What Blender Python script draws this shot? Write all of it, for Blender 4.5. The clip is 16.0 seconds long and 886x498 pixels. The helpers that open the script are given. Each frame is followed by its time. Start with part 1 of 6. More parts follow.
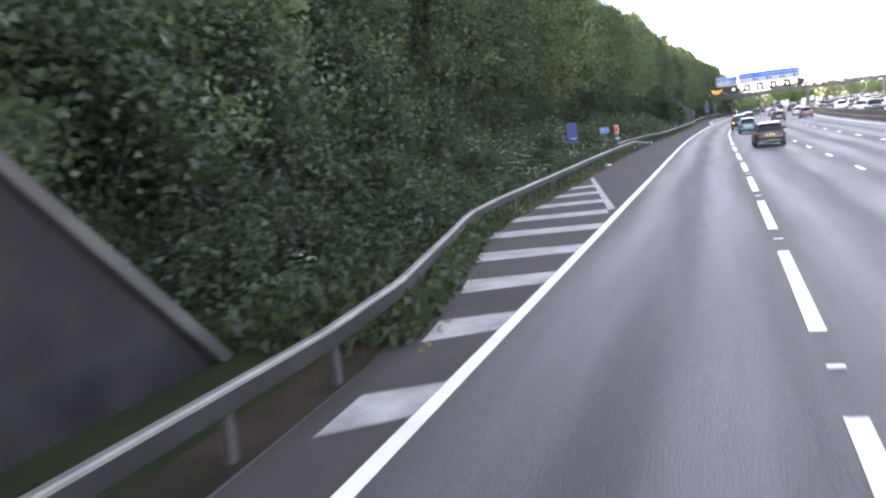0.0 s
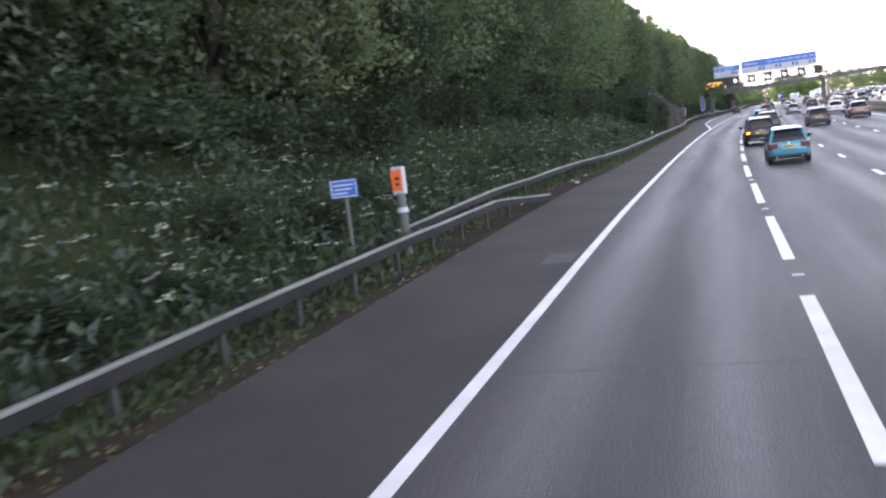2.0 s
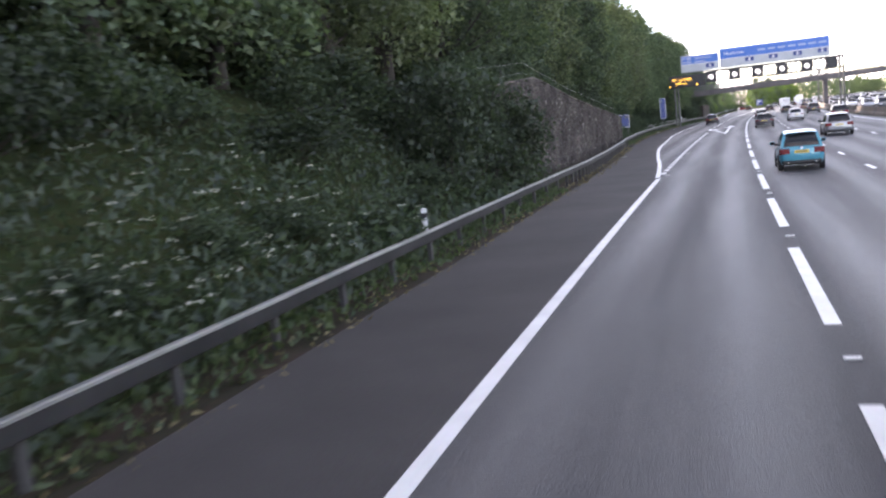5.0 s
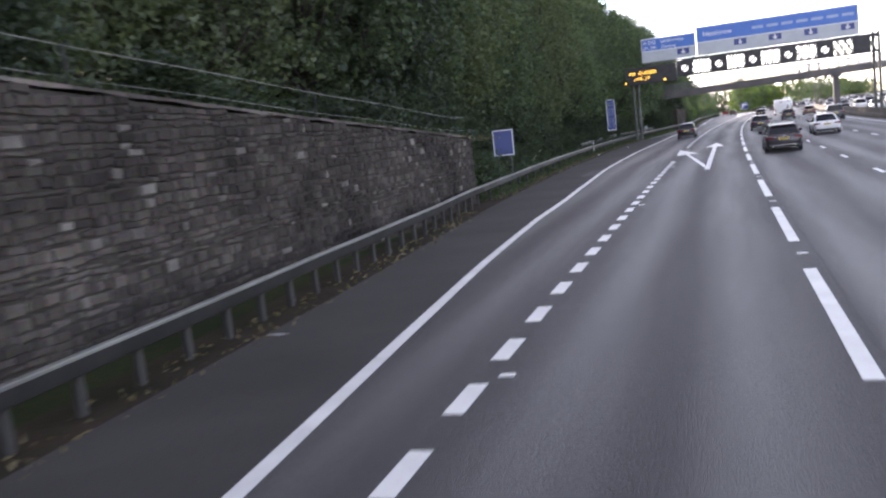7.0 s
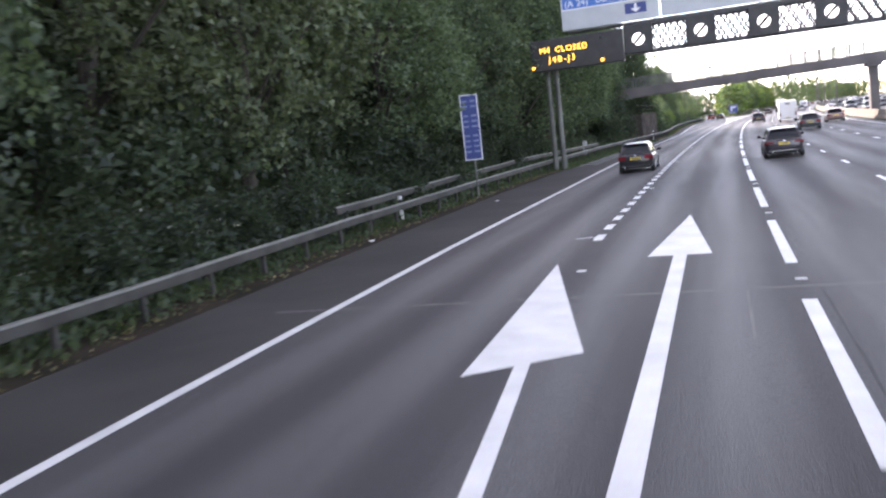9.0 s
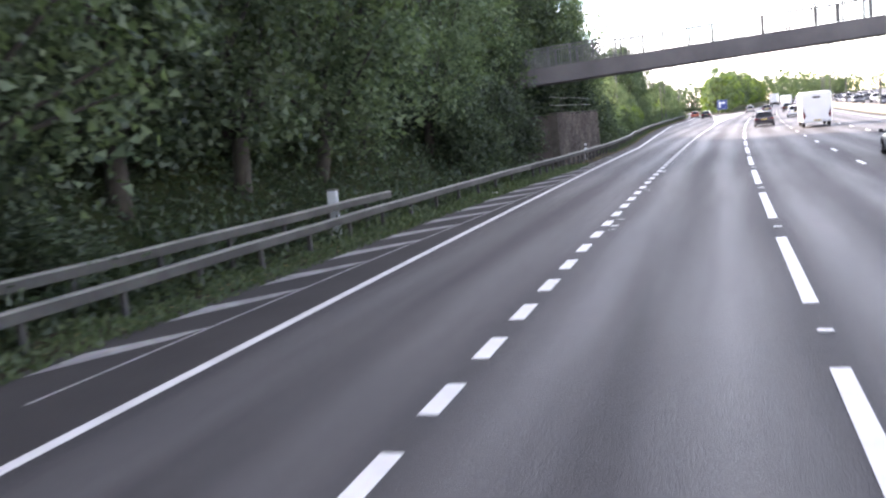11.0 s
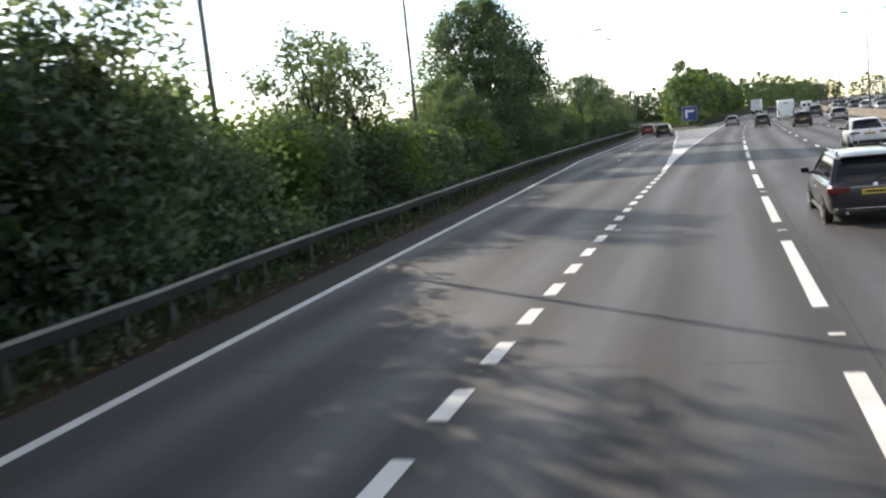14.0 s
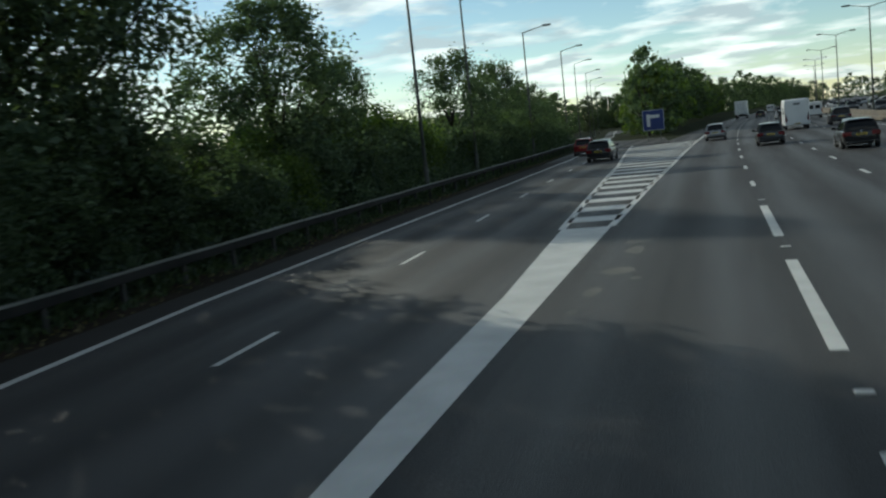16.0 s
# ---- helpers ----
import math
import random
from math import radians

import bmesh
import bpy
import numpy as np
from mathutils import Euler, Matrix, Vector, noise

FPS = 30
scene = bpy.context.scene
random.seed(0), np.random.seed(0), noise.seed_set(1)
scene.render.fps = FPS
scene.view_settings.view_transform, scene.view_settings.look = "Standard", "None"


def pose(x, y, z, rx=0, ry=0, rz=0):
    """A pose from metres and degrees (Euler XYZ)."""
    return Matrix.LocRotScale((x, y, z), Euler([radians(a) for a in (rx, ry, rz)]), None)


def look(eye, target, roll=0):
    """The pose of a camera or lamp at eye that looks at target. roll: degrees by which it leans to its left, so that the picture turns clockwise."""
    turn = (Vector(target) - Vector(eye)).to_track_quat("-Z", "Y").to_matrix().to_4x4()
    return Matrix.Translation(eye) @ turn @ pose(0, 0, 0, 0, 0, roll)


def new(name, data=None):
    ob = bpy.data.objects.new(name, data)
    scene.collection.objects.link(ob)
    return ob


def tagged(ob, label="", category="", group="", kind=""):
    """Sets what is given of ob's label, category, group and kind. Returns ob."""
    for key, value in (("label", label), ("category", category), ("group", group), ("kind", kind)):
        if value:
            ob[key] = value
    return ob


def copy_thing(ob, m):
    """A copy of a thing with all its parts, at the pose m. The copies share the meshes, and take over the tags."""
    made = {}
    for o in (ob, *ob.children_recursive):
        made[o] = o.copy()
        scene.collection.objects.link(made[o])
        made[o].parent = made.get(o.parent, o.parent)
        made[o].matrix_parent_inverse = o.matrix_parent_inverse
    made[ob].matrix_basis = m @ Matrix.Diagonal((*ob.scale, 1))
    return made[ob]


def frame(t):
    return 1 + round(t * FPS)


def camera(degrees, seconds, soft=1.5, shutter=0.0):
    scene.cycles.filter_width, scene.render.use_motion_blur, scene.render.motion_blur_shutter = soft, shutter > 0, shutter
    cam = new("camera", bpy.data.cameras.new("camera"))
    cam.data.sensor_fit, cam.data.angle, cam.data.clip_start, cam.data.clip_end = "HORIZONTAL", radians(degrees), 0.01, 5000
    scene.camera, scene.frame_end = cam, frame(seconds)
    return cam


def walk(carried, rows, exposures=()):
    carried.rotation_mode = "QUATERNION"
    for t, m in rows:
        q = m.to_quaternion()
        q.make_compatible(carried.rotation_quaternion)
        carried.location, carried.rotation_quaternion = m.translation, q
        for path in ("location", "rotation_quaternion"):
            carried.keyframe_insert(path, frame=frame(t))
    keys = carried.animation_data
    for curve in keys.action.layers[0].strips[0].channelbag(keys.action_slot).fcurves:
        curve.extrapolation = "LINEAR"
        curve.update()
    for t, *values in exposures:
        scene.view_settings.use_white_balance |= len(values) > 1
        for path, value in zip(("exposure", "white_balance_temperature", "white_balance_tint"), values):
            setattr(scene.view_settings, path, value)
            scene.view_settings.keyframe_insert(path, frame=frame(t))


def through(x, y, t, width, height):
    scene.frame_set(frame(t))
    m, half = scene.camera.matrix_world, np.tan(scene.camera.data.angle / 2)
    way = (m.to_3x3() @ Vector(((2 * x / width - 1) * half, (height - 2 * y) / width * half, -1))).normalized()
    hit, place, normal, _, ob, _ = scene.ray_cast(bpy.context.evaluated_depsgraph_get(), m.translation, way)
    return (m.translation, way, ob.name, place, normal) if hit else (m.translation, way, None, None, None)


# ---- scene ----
# ---------------------------------------------------------------- road line
# The road is described by distance along it (s), offset to the right (lat) and height.
HEADING_AT = [-80 + 40 * i for i in range(21)]
HEADING = [-0.54, -0.28, 0.0, 0.39, -0.45, -1.98, -2.86, -3.46, -4.28, -5.31, -6.09, -7.21, -7.88, -8.84, -9.85,
           -10.85, -11.84, -12.84, -13.83, -14.83, -15.82]
_s = np.arange(-400.0, 1602.0, 2.0)
_h = np.radians(np.interp(_s, HEADING_AT, HEADING))
_mid = (_h[1:] + _h[:-1]) / 2
_x = np.concatenate([[0], np.cumsum(-np.sin(_mid) * 2)])
_y = np.concatenate([[0], np.cumsum(np.cos(_mid) * 2)])
_x, _y = _x - _x[200], _y - _y[200]


def heading(s):
    return float(np.interp(s, _s, _h))


def R(s, lat, z=0.0):
    """The place at s metres along the road, lat metres to its right and z up."""
    h = heading(s)
    return Vector((np.interp(s, _s, _x) + lat * math.cos(h), np.interp(s, _s, _y) + lat * math.sin(h), z))


def RP(s, lat, z=0.0, turn=0.0):
    """A pose on the road that faces along it, turned left by so many degrees."""
    p = R(s, lat, z)
    return pose(p.x, p.y, p.z, 0, 0, math.degrees(heading(s)) + turn)


def lerp(v, pairs):
    return float(np.interp(v, [p[0] for p in pairs], [p[1] for p in pairs]))


# ---------------------------------------------------------------- camera
cam = camera(54.9, 16.0, soft=2.3, shutter=0.16)
# seconds, along, offset, height, yaw to the left of the road, pitch, roll
RIDE = [
    (0, -9.54, 0.53, 2.73, 17.98, -7.34, 6.40),
    (0.5, 3.05, 0.58, 2.78, 18.07, -7.36, 6.74),
    (1, 15.31, 0.50, 2.81, 18.13, -7.49, 6.16),
    (1.5, 27.94, 0.43, 2.85, 17.76, -7.59, 6.75),
    (2, 39.33, 0.38, 2.84, 17.42, -7.34, 7.35),
    (2.5, 50.76, 0.34, 2.79, 17.22, -7.51, 7.29),
    (3, 62.08, 0.35, 2.74, 17.29, -7.24, 7.86),
    (3.5, 72.07, 0.32, 2.72, 17.14, -7.06, 7.97),
    (4, 83.29, 0.23, 2.77, 17.07, -7.51, 6.49),
    (6.3, 137.84, 0.23, 2.80, 17.70, -7.55, 6.20),
    (6.5, 142.52, 0.21, 2.74, 17.65, -7.36, 6.40),
    (7, 154.42, 0.17, 2.73, 17.47, -7.35, 6.44),
    (7.5, 165.61, 0.18, 2.71, 17.35, -7.21, 6.39),
    (8, 177.30, 0.20, 2.75, 17.22, -7.29, 5.98),
    (8.5, 189.34, 0.26, 2.73, 17.26, -7.37, 6.12),
    (9, 201.45, 0.34, 2.77, 17.35, -7.27, 6.43),
    (9.2, 206.34, 0.36, 2.77, 17.40, -7.28, 6.64),
    (11.3, 257.19, 0.38, 2.78, 17.54, -7.81, 5.95),
    (11.5, 261.99, 0.36, 2.79, 17.51, -7.73, 5.95),
    (12, 273.99, 0.30, 2.80, 17.48, -7.55, 5.86),
    (12.5, 286.06, 0.30, 2.77, 17.48, -7.40, 6.45),
    (13, 298.17, 0.28, 2.75, 17.46, -7.47, 6.43),
    (13.5, 310.10, 0.24, 2.76, 17.38, -7.42, 6.38),
    (14, 322.04, 0.25, 2.76, 17.32, -7.45, 6.07),
    (14.5, 333.91, 0.26, 2.76, 17.26, -7.47, 6.25),
    (15, 345.66, 0.26, 2.74, 17.21, -7.44, 6.09),
    (15.5, 357.34, 0.26, 2.75, 17.24, -7.23, 6.41),
    (16, 369.14, 0.26, 2.77, 17.18, -7.31, 6.31),
]
PATH = []
for t, s, lat, z, yaw, pitch, roll in RIDE:
    p = R(s, lat, z)
    PATH.append((t, pose(p.x, p.y, p.z, 90 + pitch, roll, yaw + math.degrees(heading(s)))))
walk(cam, PATH, exposures=[(0, 3.1, 6900, 24), (1, 2.9, 6900, 25), (2, 2.75, 6900, 25), (4.2, 2.9, 6900, 26), (6.3, 2.25, 6900, 25),
                           (8.0, 2.45, 6900, 25), (9.2, 2.75, 6900, 25), (11.3, 3.0, 6950, 25), (11.5, 2.9, 6950, 25), (12.0, 2.5, 7000, 25), (12.5, 2.3, 7100, 25), (13.0, 1.6, 7200, 23), (13.5, 1.75, 7200, 19),
                           (14, 1.35, 7000, 12), (14.5, 0.35, 6800, 4), (15.2, -0.35, 6450, -2), (15.6, -0.4, 6400, -3), (16, -0.3, 6350, -4)])

# ---------------------------------------------------------------- sky and sun
SUN_AZIMUTH, SUN_HEIGHT = -44.5, 22.0  # clockwise from +y, above the horizon
world = bpy.data.worlds.new("sky")
scene.world = world
world.use_nodes = True
wn, wl = world.node_tree.nodes, world.node_tree.links
wn.clear()
w_out, w_bg, w_sky = wn.new("ShaderNodeOutputWorld"), wn.new("ShaderNodeBackground"), wn.new("ShaderNodeTexSky")
w_sky.sky_type = "NISHITA"
w_sky.sun_disc = False
w_sky.sun_elevation, w_sky.sun_rotation = radians(SUN_HEIGHT), radians(SUN_AZIMUTH)
w_sky.dust_density, w_sky.air_density, w_sky.ozone_density = 0.15, 1.0, 2.5
# broken cloud: noise on the sky dome, stretched towards the horizon
w_co, w_sep, w_add, w_div = wn.new("ShaderNodeTexCoord"), wn.new("ShaderNodeSeparateXYZ"), wn.new("ShaderNodeMath"), wn.new("ShaderNodeVectorMath")
w_add.operation, w_add.inputs[1].default_value = "ADD", 0.12
w_div.operation = "DIVIDE"
w_noise, w_ramp, w_mix = wn.new("ShaderNodeTexNoise"), wn.new("ShaderNodeValToRGB"), wn.new("ShaderNodeMix")
w_noise.inputs["Scale"].default_value, w_noise.inputs["Detail"].default_value = 1.9, 8.0
w_noise.inputs["Roughness"].default_value, w_noise.inputs["Distortion"].default_value = 0.58, 0.35
w_ramp.color_ramp.elements[0].position, w_ramp.color_ramp.elements[1].position = 0.43, 0.60
w_mix.data_type = "RGBA"
w_tint, w_gain = wn.new("ShaderNodeMix"), wn.new("ShaderNodeVectorMath")
w_tint.data_type, w_tint.inputs[0].default_value = "RGBA", 0.75
w_tint.inputs[7].default_value = (9.0, 9.2, 9.4, 1)
wl.new(w_co.outputs["Generated"], w_sep.inputs[0])
wl.new(w_sep.outputs["Z"], w_add.inputs[0])
wl.new(w_co.outputs["Generated"], w_div.inputs[0])
wl.new(w_add.outputs[0], w_div.inputs[1])
wl.new(w_div.outputs[0], w_noise.inputs["Vector"])
wl.new(w_noise.outputs["Fac"], w_ramp.inputs[0])
wl.new(w_ramp.outputs[0], w_mix.inputs[0])
wl.new(w_sky.outputs[0], w_mix.inputs[6])
wl.new(w_sky.outputs[0], w_tint.inputs[6])
# grey undersides of the cloud
w_n2, w_r2, w_cc = wn.new("ShaderNodeTexNoise"), wn.new("ShaderNodeValToRGB"), wn.new("ShaderNodeMix")
w_n2.inputs["Scale"].default_value, w_n2.inputs["Detail"].default_value = 3.1, 6.0
w_r2.color_ramp.elements[0].position, w_r2.color_ramp.elements[1].position = 0.4, 0.6
w_cc.data_type = "RGBA"
w_cc.inputs[6].default_value, w_cc.inputs[7].default_value = (5.5, 6.0, 6.6, 1), (12.5, 12.6, 12.6, 1)
wl.new(w_div.outputs[0], w_n2.inputs["Vector"])
wl.new(w_n2.outputs["Fac"], w_r2.inputs[0])
wl.new(w_r2.outputs[0], w_cc.inputs[0])
wl.new(w_cc.outputs[2], w_tint.inputs[7])
wl.new(w_tint.outputs[2], w_mix.inputs[7])
wl.new(w_mix.outputs[2], w_bg.inputs["Color"])
# evening haze: the sky is brightest low down and deepens overhead
w_fade = wn.new("ShaderNodeMapRange")
w_fade.inputs["From Min"].default_value, w_fade.inputs["From Max"].default_value = 0.0, 0.7
w_fade.inputs["To Min"].default_value, w_fade.inputs["To Max"].default_value = 0.14, 0.055
wl.new(w_sep.outputs["Z"], w_fade.inputs[0])
wl.new(w_fade.outputs[0], w_bg.inputs["Strength"])
wl.new(w_bg.outputs[0], w_out.inputs[0])

sun = new("sun", bpy.data.lights.new("sun", "SUN"))
sun.data.energy, sun.data.angle, sun.data.color = 3.6, radians(0.6), (1.0, 0.93, 0.82)
a, e = radians(SUN_AZIMUTH), radians(SUN_HEIGHT)
sun.matrix_world = look((0, 0, 60), Vector((0, 0, 60)) - Vector((math.sin(a) * math.cos(e), math.cos(a) * math.cos(e), math.sin(e))))


# ---------------------------------------------------------------- materials
def rgb(c):
    return (c, c, c, 1) if isinstance(c, (int, float)) else (*c, 1)


def mat(name, base, second=None, rough=0.6, metal=0.0, scale=3.0, fine=40.0, bump=0.15, spread=0.25, rand=0.0, island=0.0, emit=0.0):
    """A surface whose colour wanders between two tones at two scales, with fine relief."""
    m = bpy.data.materials.new(name)
    m.use_nodes = True
    n, l = m.node_tree.nodes, m.node_tree.links
    b = n["Principled BSDF"]
    b.inputs["Roughness"].default_value, b.inputs["Metallic"].default_value = rough, metal
    co = n.new("ShaderNodeTexCoord")
    big, small = n.new("ShaderNodeTexNoise"), n.new("ShaderNodeTexNoise")
    big.inputs["Scale"].default_value, big.inputs["Detail"].default_value = scale, 5
    small.inputs["Scale"].default_value, small.inputs["Detail"].default_value = fine, 3
    l.new(co.outputs["Object"], big.inputs["Vector"])
    l.new(co.outputs["Object"], small.inputs["Vector"])
    mix, dark = n.new("ShaderNodeMix"), n.new("ShaderNodeMix")
    mix.data_type = dark.data_type = "RGBA"
    mix.inputs[6].default_value = rgb(base)
    mix.inputs[7].default_value = rgb(second if second is not None else tuple(min(1, v * 1.25) for v in rgb(base)[:3]))
    ramp = n.new("ShaderNodeValToRGB")
    ramp.color_ramp.elements[0].position, ramp.color_ramp.elements[1].position = 0.35, 0.65
    l.new(big.outputs["Fac"], ramp.inputs[0])
    l.new(ramp.outputs[0], mix.inputs[0])
    dark.blend_type = "MULTIPLY"
    dark.inputs[0].default_value = spread
    l.new(mix.outputs[2], dark.inputs[6])
    l.new(small.outputs["Color"], dark.inputs[7])
    col = dark.outputs[2]
    for on, src in ((rand, "ShaderNodeObjectInfo"), (island, "ShaderNodeNewGeometry")):
        if on:
            info, vary, hsv = n.new(src), n.new("ShaderNodeMapRange"), n.new("ShaderNodeHueSaturation")
            vary.inputs["To Min"].default_value, vary.inputs["To Max"].default_value = 1 - on, 1 + on
            l.new(info.outputs["Random" if src == "ShaderNodeObjectInfo" else "Random Per Island"], vary.inputs[0])
            l.new(vary.outputs[0], hsv.inputs["Value"])
            l.new(col, hsv.inputs["Color"])
            col = hsv.outputs[0]
    l.new(col, b.inputs["Base Color"])
    if bump:
        bp = n.new("ShaderNodeBump")
        bp.inputs["Strength"].default_value, bp.inputs["Distance"].default_value = bump, 0.02
        l.new(small.outputs["Fac"], bp.inputs["Height"])
        l.new(bp.outputs[0], b.inputs["Normal"])
    if emit:
        b.inputs["Emission Color"].default_value, b.inputs["Emission Strength"].default_value = rgb(base), emit
    return m


def leaf_mat(name, dark, light, through=0.45, sheen=0.035):
    """Leaves: each one its own green, part of the light coming through."""
    m = bpy.data.materials.new(name)
    m.use_nodes = True
    n, l = m.node_tree.nodes, m.node_tree.links
    n.clear()
    out, dif, tr, gl, add, fin = (n.new("ShaderNode" + k) for k in ("OutputMaterial", "BsdfDiffuse", "BsdfTranslucent", "BsdfGlossy", "MixShader", "MixShader"))
    geo, info, ramp, hsv, vary = (n.new("ShaderNode" + k) for k in ("NewGeometry", "ObjectInfo", "ValToRGB", "HueSaturation", "MapRange"))
    ramp.color_ramp.elements[0].color, ramp.color_ramp.elements[1].color = rgb(dark), rgb(light)
    l.new(geo.outputs["Random Per Island"], ramp.inputs[0])
    vary.inputs["To Min"].default_value, vary.inputs["To Max"].default_value = 0.7, 1.3
    l.new(info.outputs["Random"], vary.inputs[0])
    l.new(vary.outputs[0], hsv.inputs["Value"])
    l.new(ramp.outputs[0], hsv.inputs["Color"])
    warm = n.new("ShaderNodeMix")
    warm.data_type, warm.blend_type, warm.inputs[0].default_value = "RGBA", "MULTIPLY", 1.0
    warm.inputs[7].default_value = (1.15, 1.28, 0.7, 1)
    l.new(hsv.outputs[0], warm.inputs[6])
    l.new(hsv.outputs[0], dif.inputs[0])
    l.new(warm.outputs[2], tr.inputs[0])
    gl.inputs["Roughness"].default_value = 0.5
    gl.inputs[0].default_value = (0.55, 0.58, 0.6, 1)
    add.inputs[0].default_value, fin.inputs[0].default_value = through, sheen
    l.new(dif.outputs[0], add.inputs[1])
    l.new(tr.outputs[0], add.inputs[2])
    l.new(add.outputs[0], fin.inputs[1])
    l.new(gl.outputs[0], fin.inputs[2])
    l.new(fin.outputs[0], out.inputs[0])
    return m


def road_mat(name, base, worn):
    """Asphalt: fine stones, long wheel tracks polished paler, oil and patches; UV is (offset, along) in metres."""
    m = bpy.data.materials.new(name)
    m.use_nodes = True
    n, l = m.node_tree.nodes, m.node_tree.links
    b = n["Principled BSDF"]
    uv, sep = n.new("ShaderNodeUVMap"), n.new("ShaderNodeSeparateXYZ")
    uv.uv_map = "along"
    l.new(uv.outputs[0], sep.inputs[0])
    # two polished tracks in each lane of 3.9 m
    mul, sine = n.new("ShaderNodeMath"), n.new("ShaderNodeMath")
    mul.operation, mul.inputs[1].default_value = "MULTIPLY_ADD", 2 * math.pi / 1.93
    mul.inputs[2].default_value = 0.27
    sine.operation = "SINE"
    l.new(sep.outputs["X"], mul.inputs[0])
    l.new(mul.outputs[0], sine.inputs[0])
    stretch, long_noise = n.new("ShaderNodeMapping"), n.new("ShaderNodeTexNoise")
    stretch.inputs["Scale"].default_value = (0.9, 0.05, 1)
    l.new(uv.outputs[0], stretch.inputs[0])
    l.new(stretch.outputs[0], long_noise.inputs["Vector"])
    long_noise.inputs["Scale"].default_value, long_noise.inputs["Detail"].default_value = 1.2, 6
    half = n.new("ShaderNodeMath")
    half.operation, half.inputs[1].default_value, half.inputs[2].default_value = "MULTIPLY_ADD", 0.21, 0.03
    l.new(sine.outputs[0], half.inputs[0])
    both = n.new("ShaderNodeMath")
    l.new(half.outputs[0], both.inputs[0])
    l.new(long_noise.outputs["Fac"], both.inputs[1])
    ramp = n.new("ShaderNodeValToRGB")
    ramp.color_ramp.elements[0].position, ramp.color_ramp.elements[1].position = 0.3, 0.8
    ramp.color_ramp.elements[0].color, ramp.color_ramp.elements[1].color = rgb(base), rgb(worn)
    l.new(both.outputs[0], ramp.inputs[0])
    grain, coarse, mix = n.new("ShaderNodeTexNoise"), n.new("ShaderNodeTexVoronoi"), n.new("ShaderNodeMix")
    grain.inputs["Scale"].default_value, grain.inputs["Detail"].default_value = 14.0, 8
    grain.inputs["Roughness"].default_value = 0.75
    coarse.inputs["Scale"].default_value = 55.0
    l.new(uv.outputs[0], grain.inputs["Vector"])
    l.new(uv.outputs[0], coarse.inputs["Vector"])
    mix.data_type, mix.blend_type, mix.inputs[0].default_value = "RGBA", "OVERLAY", 0.55
    l.new(ramp.outputs[0], mix.inputs[6])
    l.new(grain.outputs["Fac"], mix.inputs[7])
    l.new(mix.outputs[2], b.inputs["Base Color"])
    rr = n.new("ShaderNodeMapRange")
    rr.inputs["To Min"].default_value, rr.inputs["To Max"].default_value = 0.78, 0.5
    l.new(both.outputs[0], rr.inputs[0])
    l.new(rr.outputs[0], b.inputs["Roughness"])
    b.inputs["Specular IOR Level"].default_value = 0.4
    bp = n.new("ShaderNodeBump")
    bp.inputs["Strength"].default_value, bp.inputs["Distance"].default_value = 0.6, 0.016
    rough_sum = n.new("ShaderNodeMath")
    l.new(coarse.outputs["Distance"], rough_sum.inputs[0])
    l.new(grain.outputs["Fac"], rough_sum.inputs[1])
    l.new(rough_sum.outputs[0], bp.inputs["Height"])
    l.new(bp.outputs[0], b.inputs["Normal"])
    return m


M_ROAD = road_mat("asphalt", (0.034, 0.033, 0.036), (0.07, 0.068, 0.071))
M_PATCH = mat("asphalt_patch", (0.03, 0.03, 0.033), (0.045, 0.045, 0.047), rough=0.8, scale=2, fine=60, bump=0.3)
M_PALE = mat("pale_patch", (0.17, 0.165, 0.155), (0.12, 0.12, 0.115), rough=0.85, scale=2, fine=50, bump=0.3)
M_PAINT = mat("road_paint", (0.74, 0.74, 0.73), (0.60, 0.60, 0.59), rough=0.55, scale=1.2, fine=18, bump=0.2, spread=0.22)
M_OLD_PAINT = mat("worn_road_paint", (0.42, 0.42, 0.41), (0.24, 0.24, 0.24), rough=0.7, scale=1.6, fine=9, bump=0.3, spread=0.5)
M_DUSTY = mat("dusty_shoulder_asphalt", (0.041, 0.039, 0.039), (0.057, 0.054, 0.053), rough=0.85, scale=0.35, fine=22, bump=0.3, spread=0.35)
M_BARR = mat("brownish_barrier_concrete", (0.17, 0.14, 0.11), (0.11, 0.095, 0.08), rough=0.9, scale=0.5, fine=14, bump=0.2, spread=0.35)
M_GROUND = mat("bank_soil", (0.025, 0.034, 0.016), (0.042, 0.052, 0.022), rough=0.95, scale=0.25, fine=6, bump=0.6, spread=0.6)
M_DIRT = mat("verge_dirt", (0.06, 0.047, 0.036), (0.034, 0.032, 0.022), rough=0.95, scale=0.7, fine=12, bump=0.6, spread=0.6)
# rail faces are coloured dark and the lip pale to suggest skylight on top
M_RAIL = mat("dimmed_barrier_steel", (0.075, 0.075, 0.071), (0.042, 0.042, 0.04), rough=0.7, metal=0.2, scale=0.8, fine=12, bump=0.1, spread=0.4)
M_RAIL_DARK = mat("shade_dark_barrier_steel", (0.034, 0.033, 0.033), (0.02, 0.02, 0.02), rough=0.75, metal=0.2, scale=0.8, fine=12, bump=0.1, spread=0.4)
M_LIP_LIT = mat("sky_lit_lip_steel", (0.24, 0.245, 0.23), (0.14, 0.145, 0.135), rough=0.5, metal=0.3, scale=0.7, fine=10, bump=0.05, spread=0.35)
M_GALV = mat("dull_galvanised_steel", (0.15, 0.155, 0.145), (0.08, 0.083, 0.078), rough=0.65, metal=0.25, scale=0.8, fine=12, bump=0.08, spread=0.35)
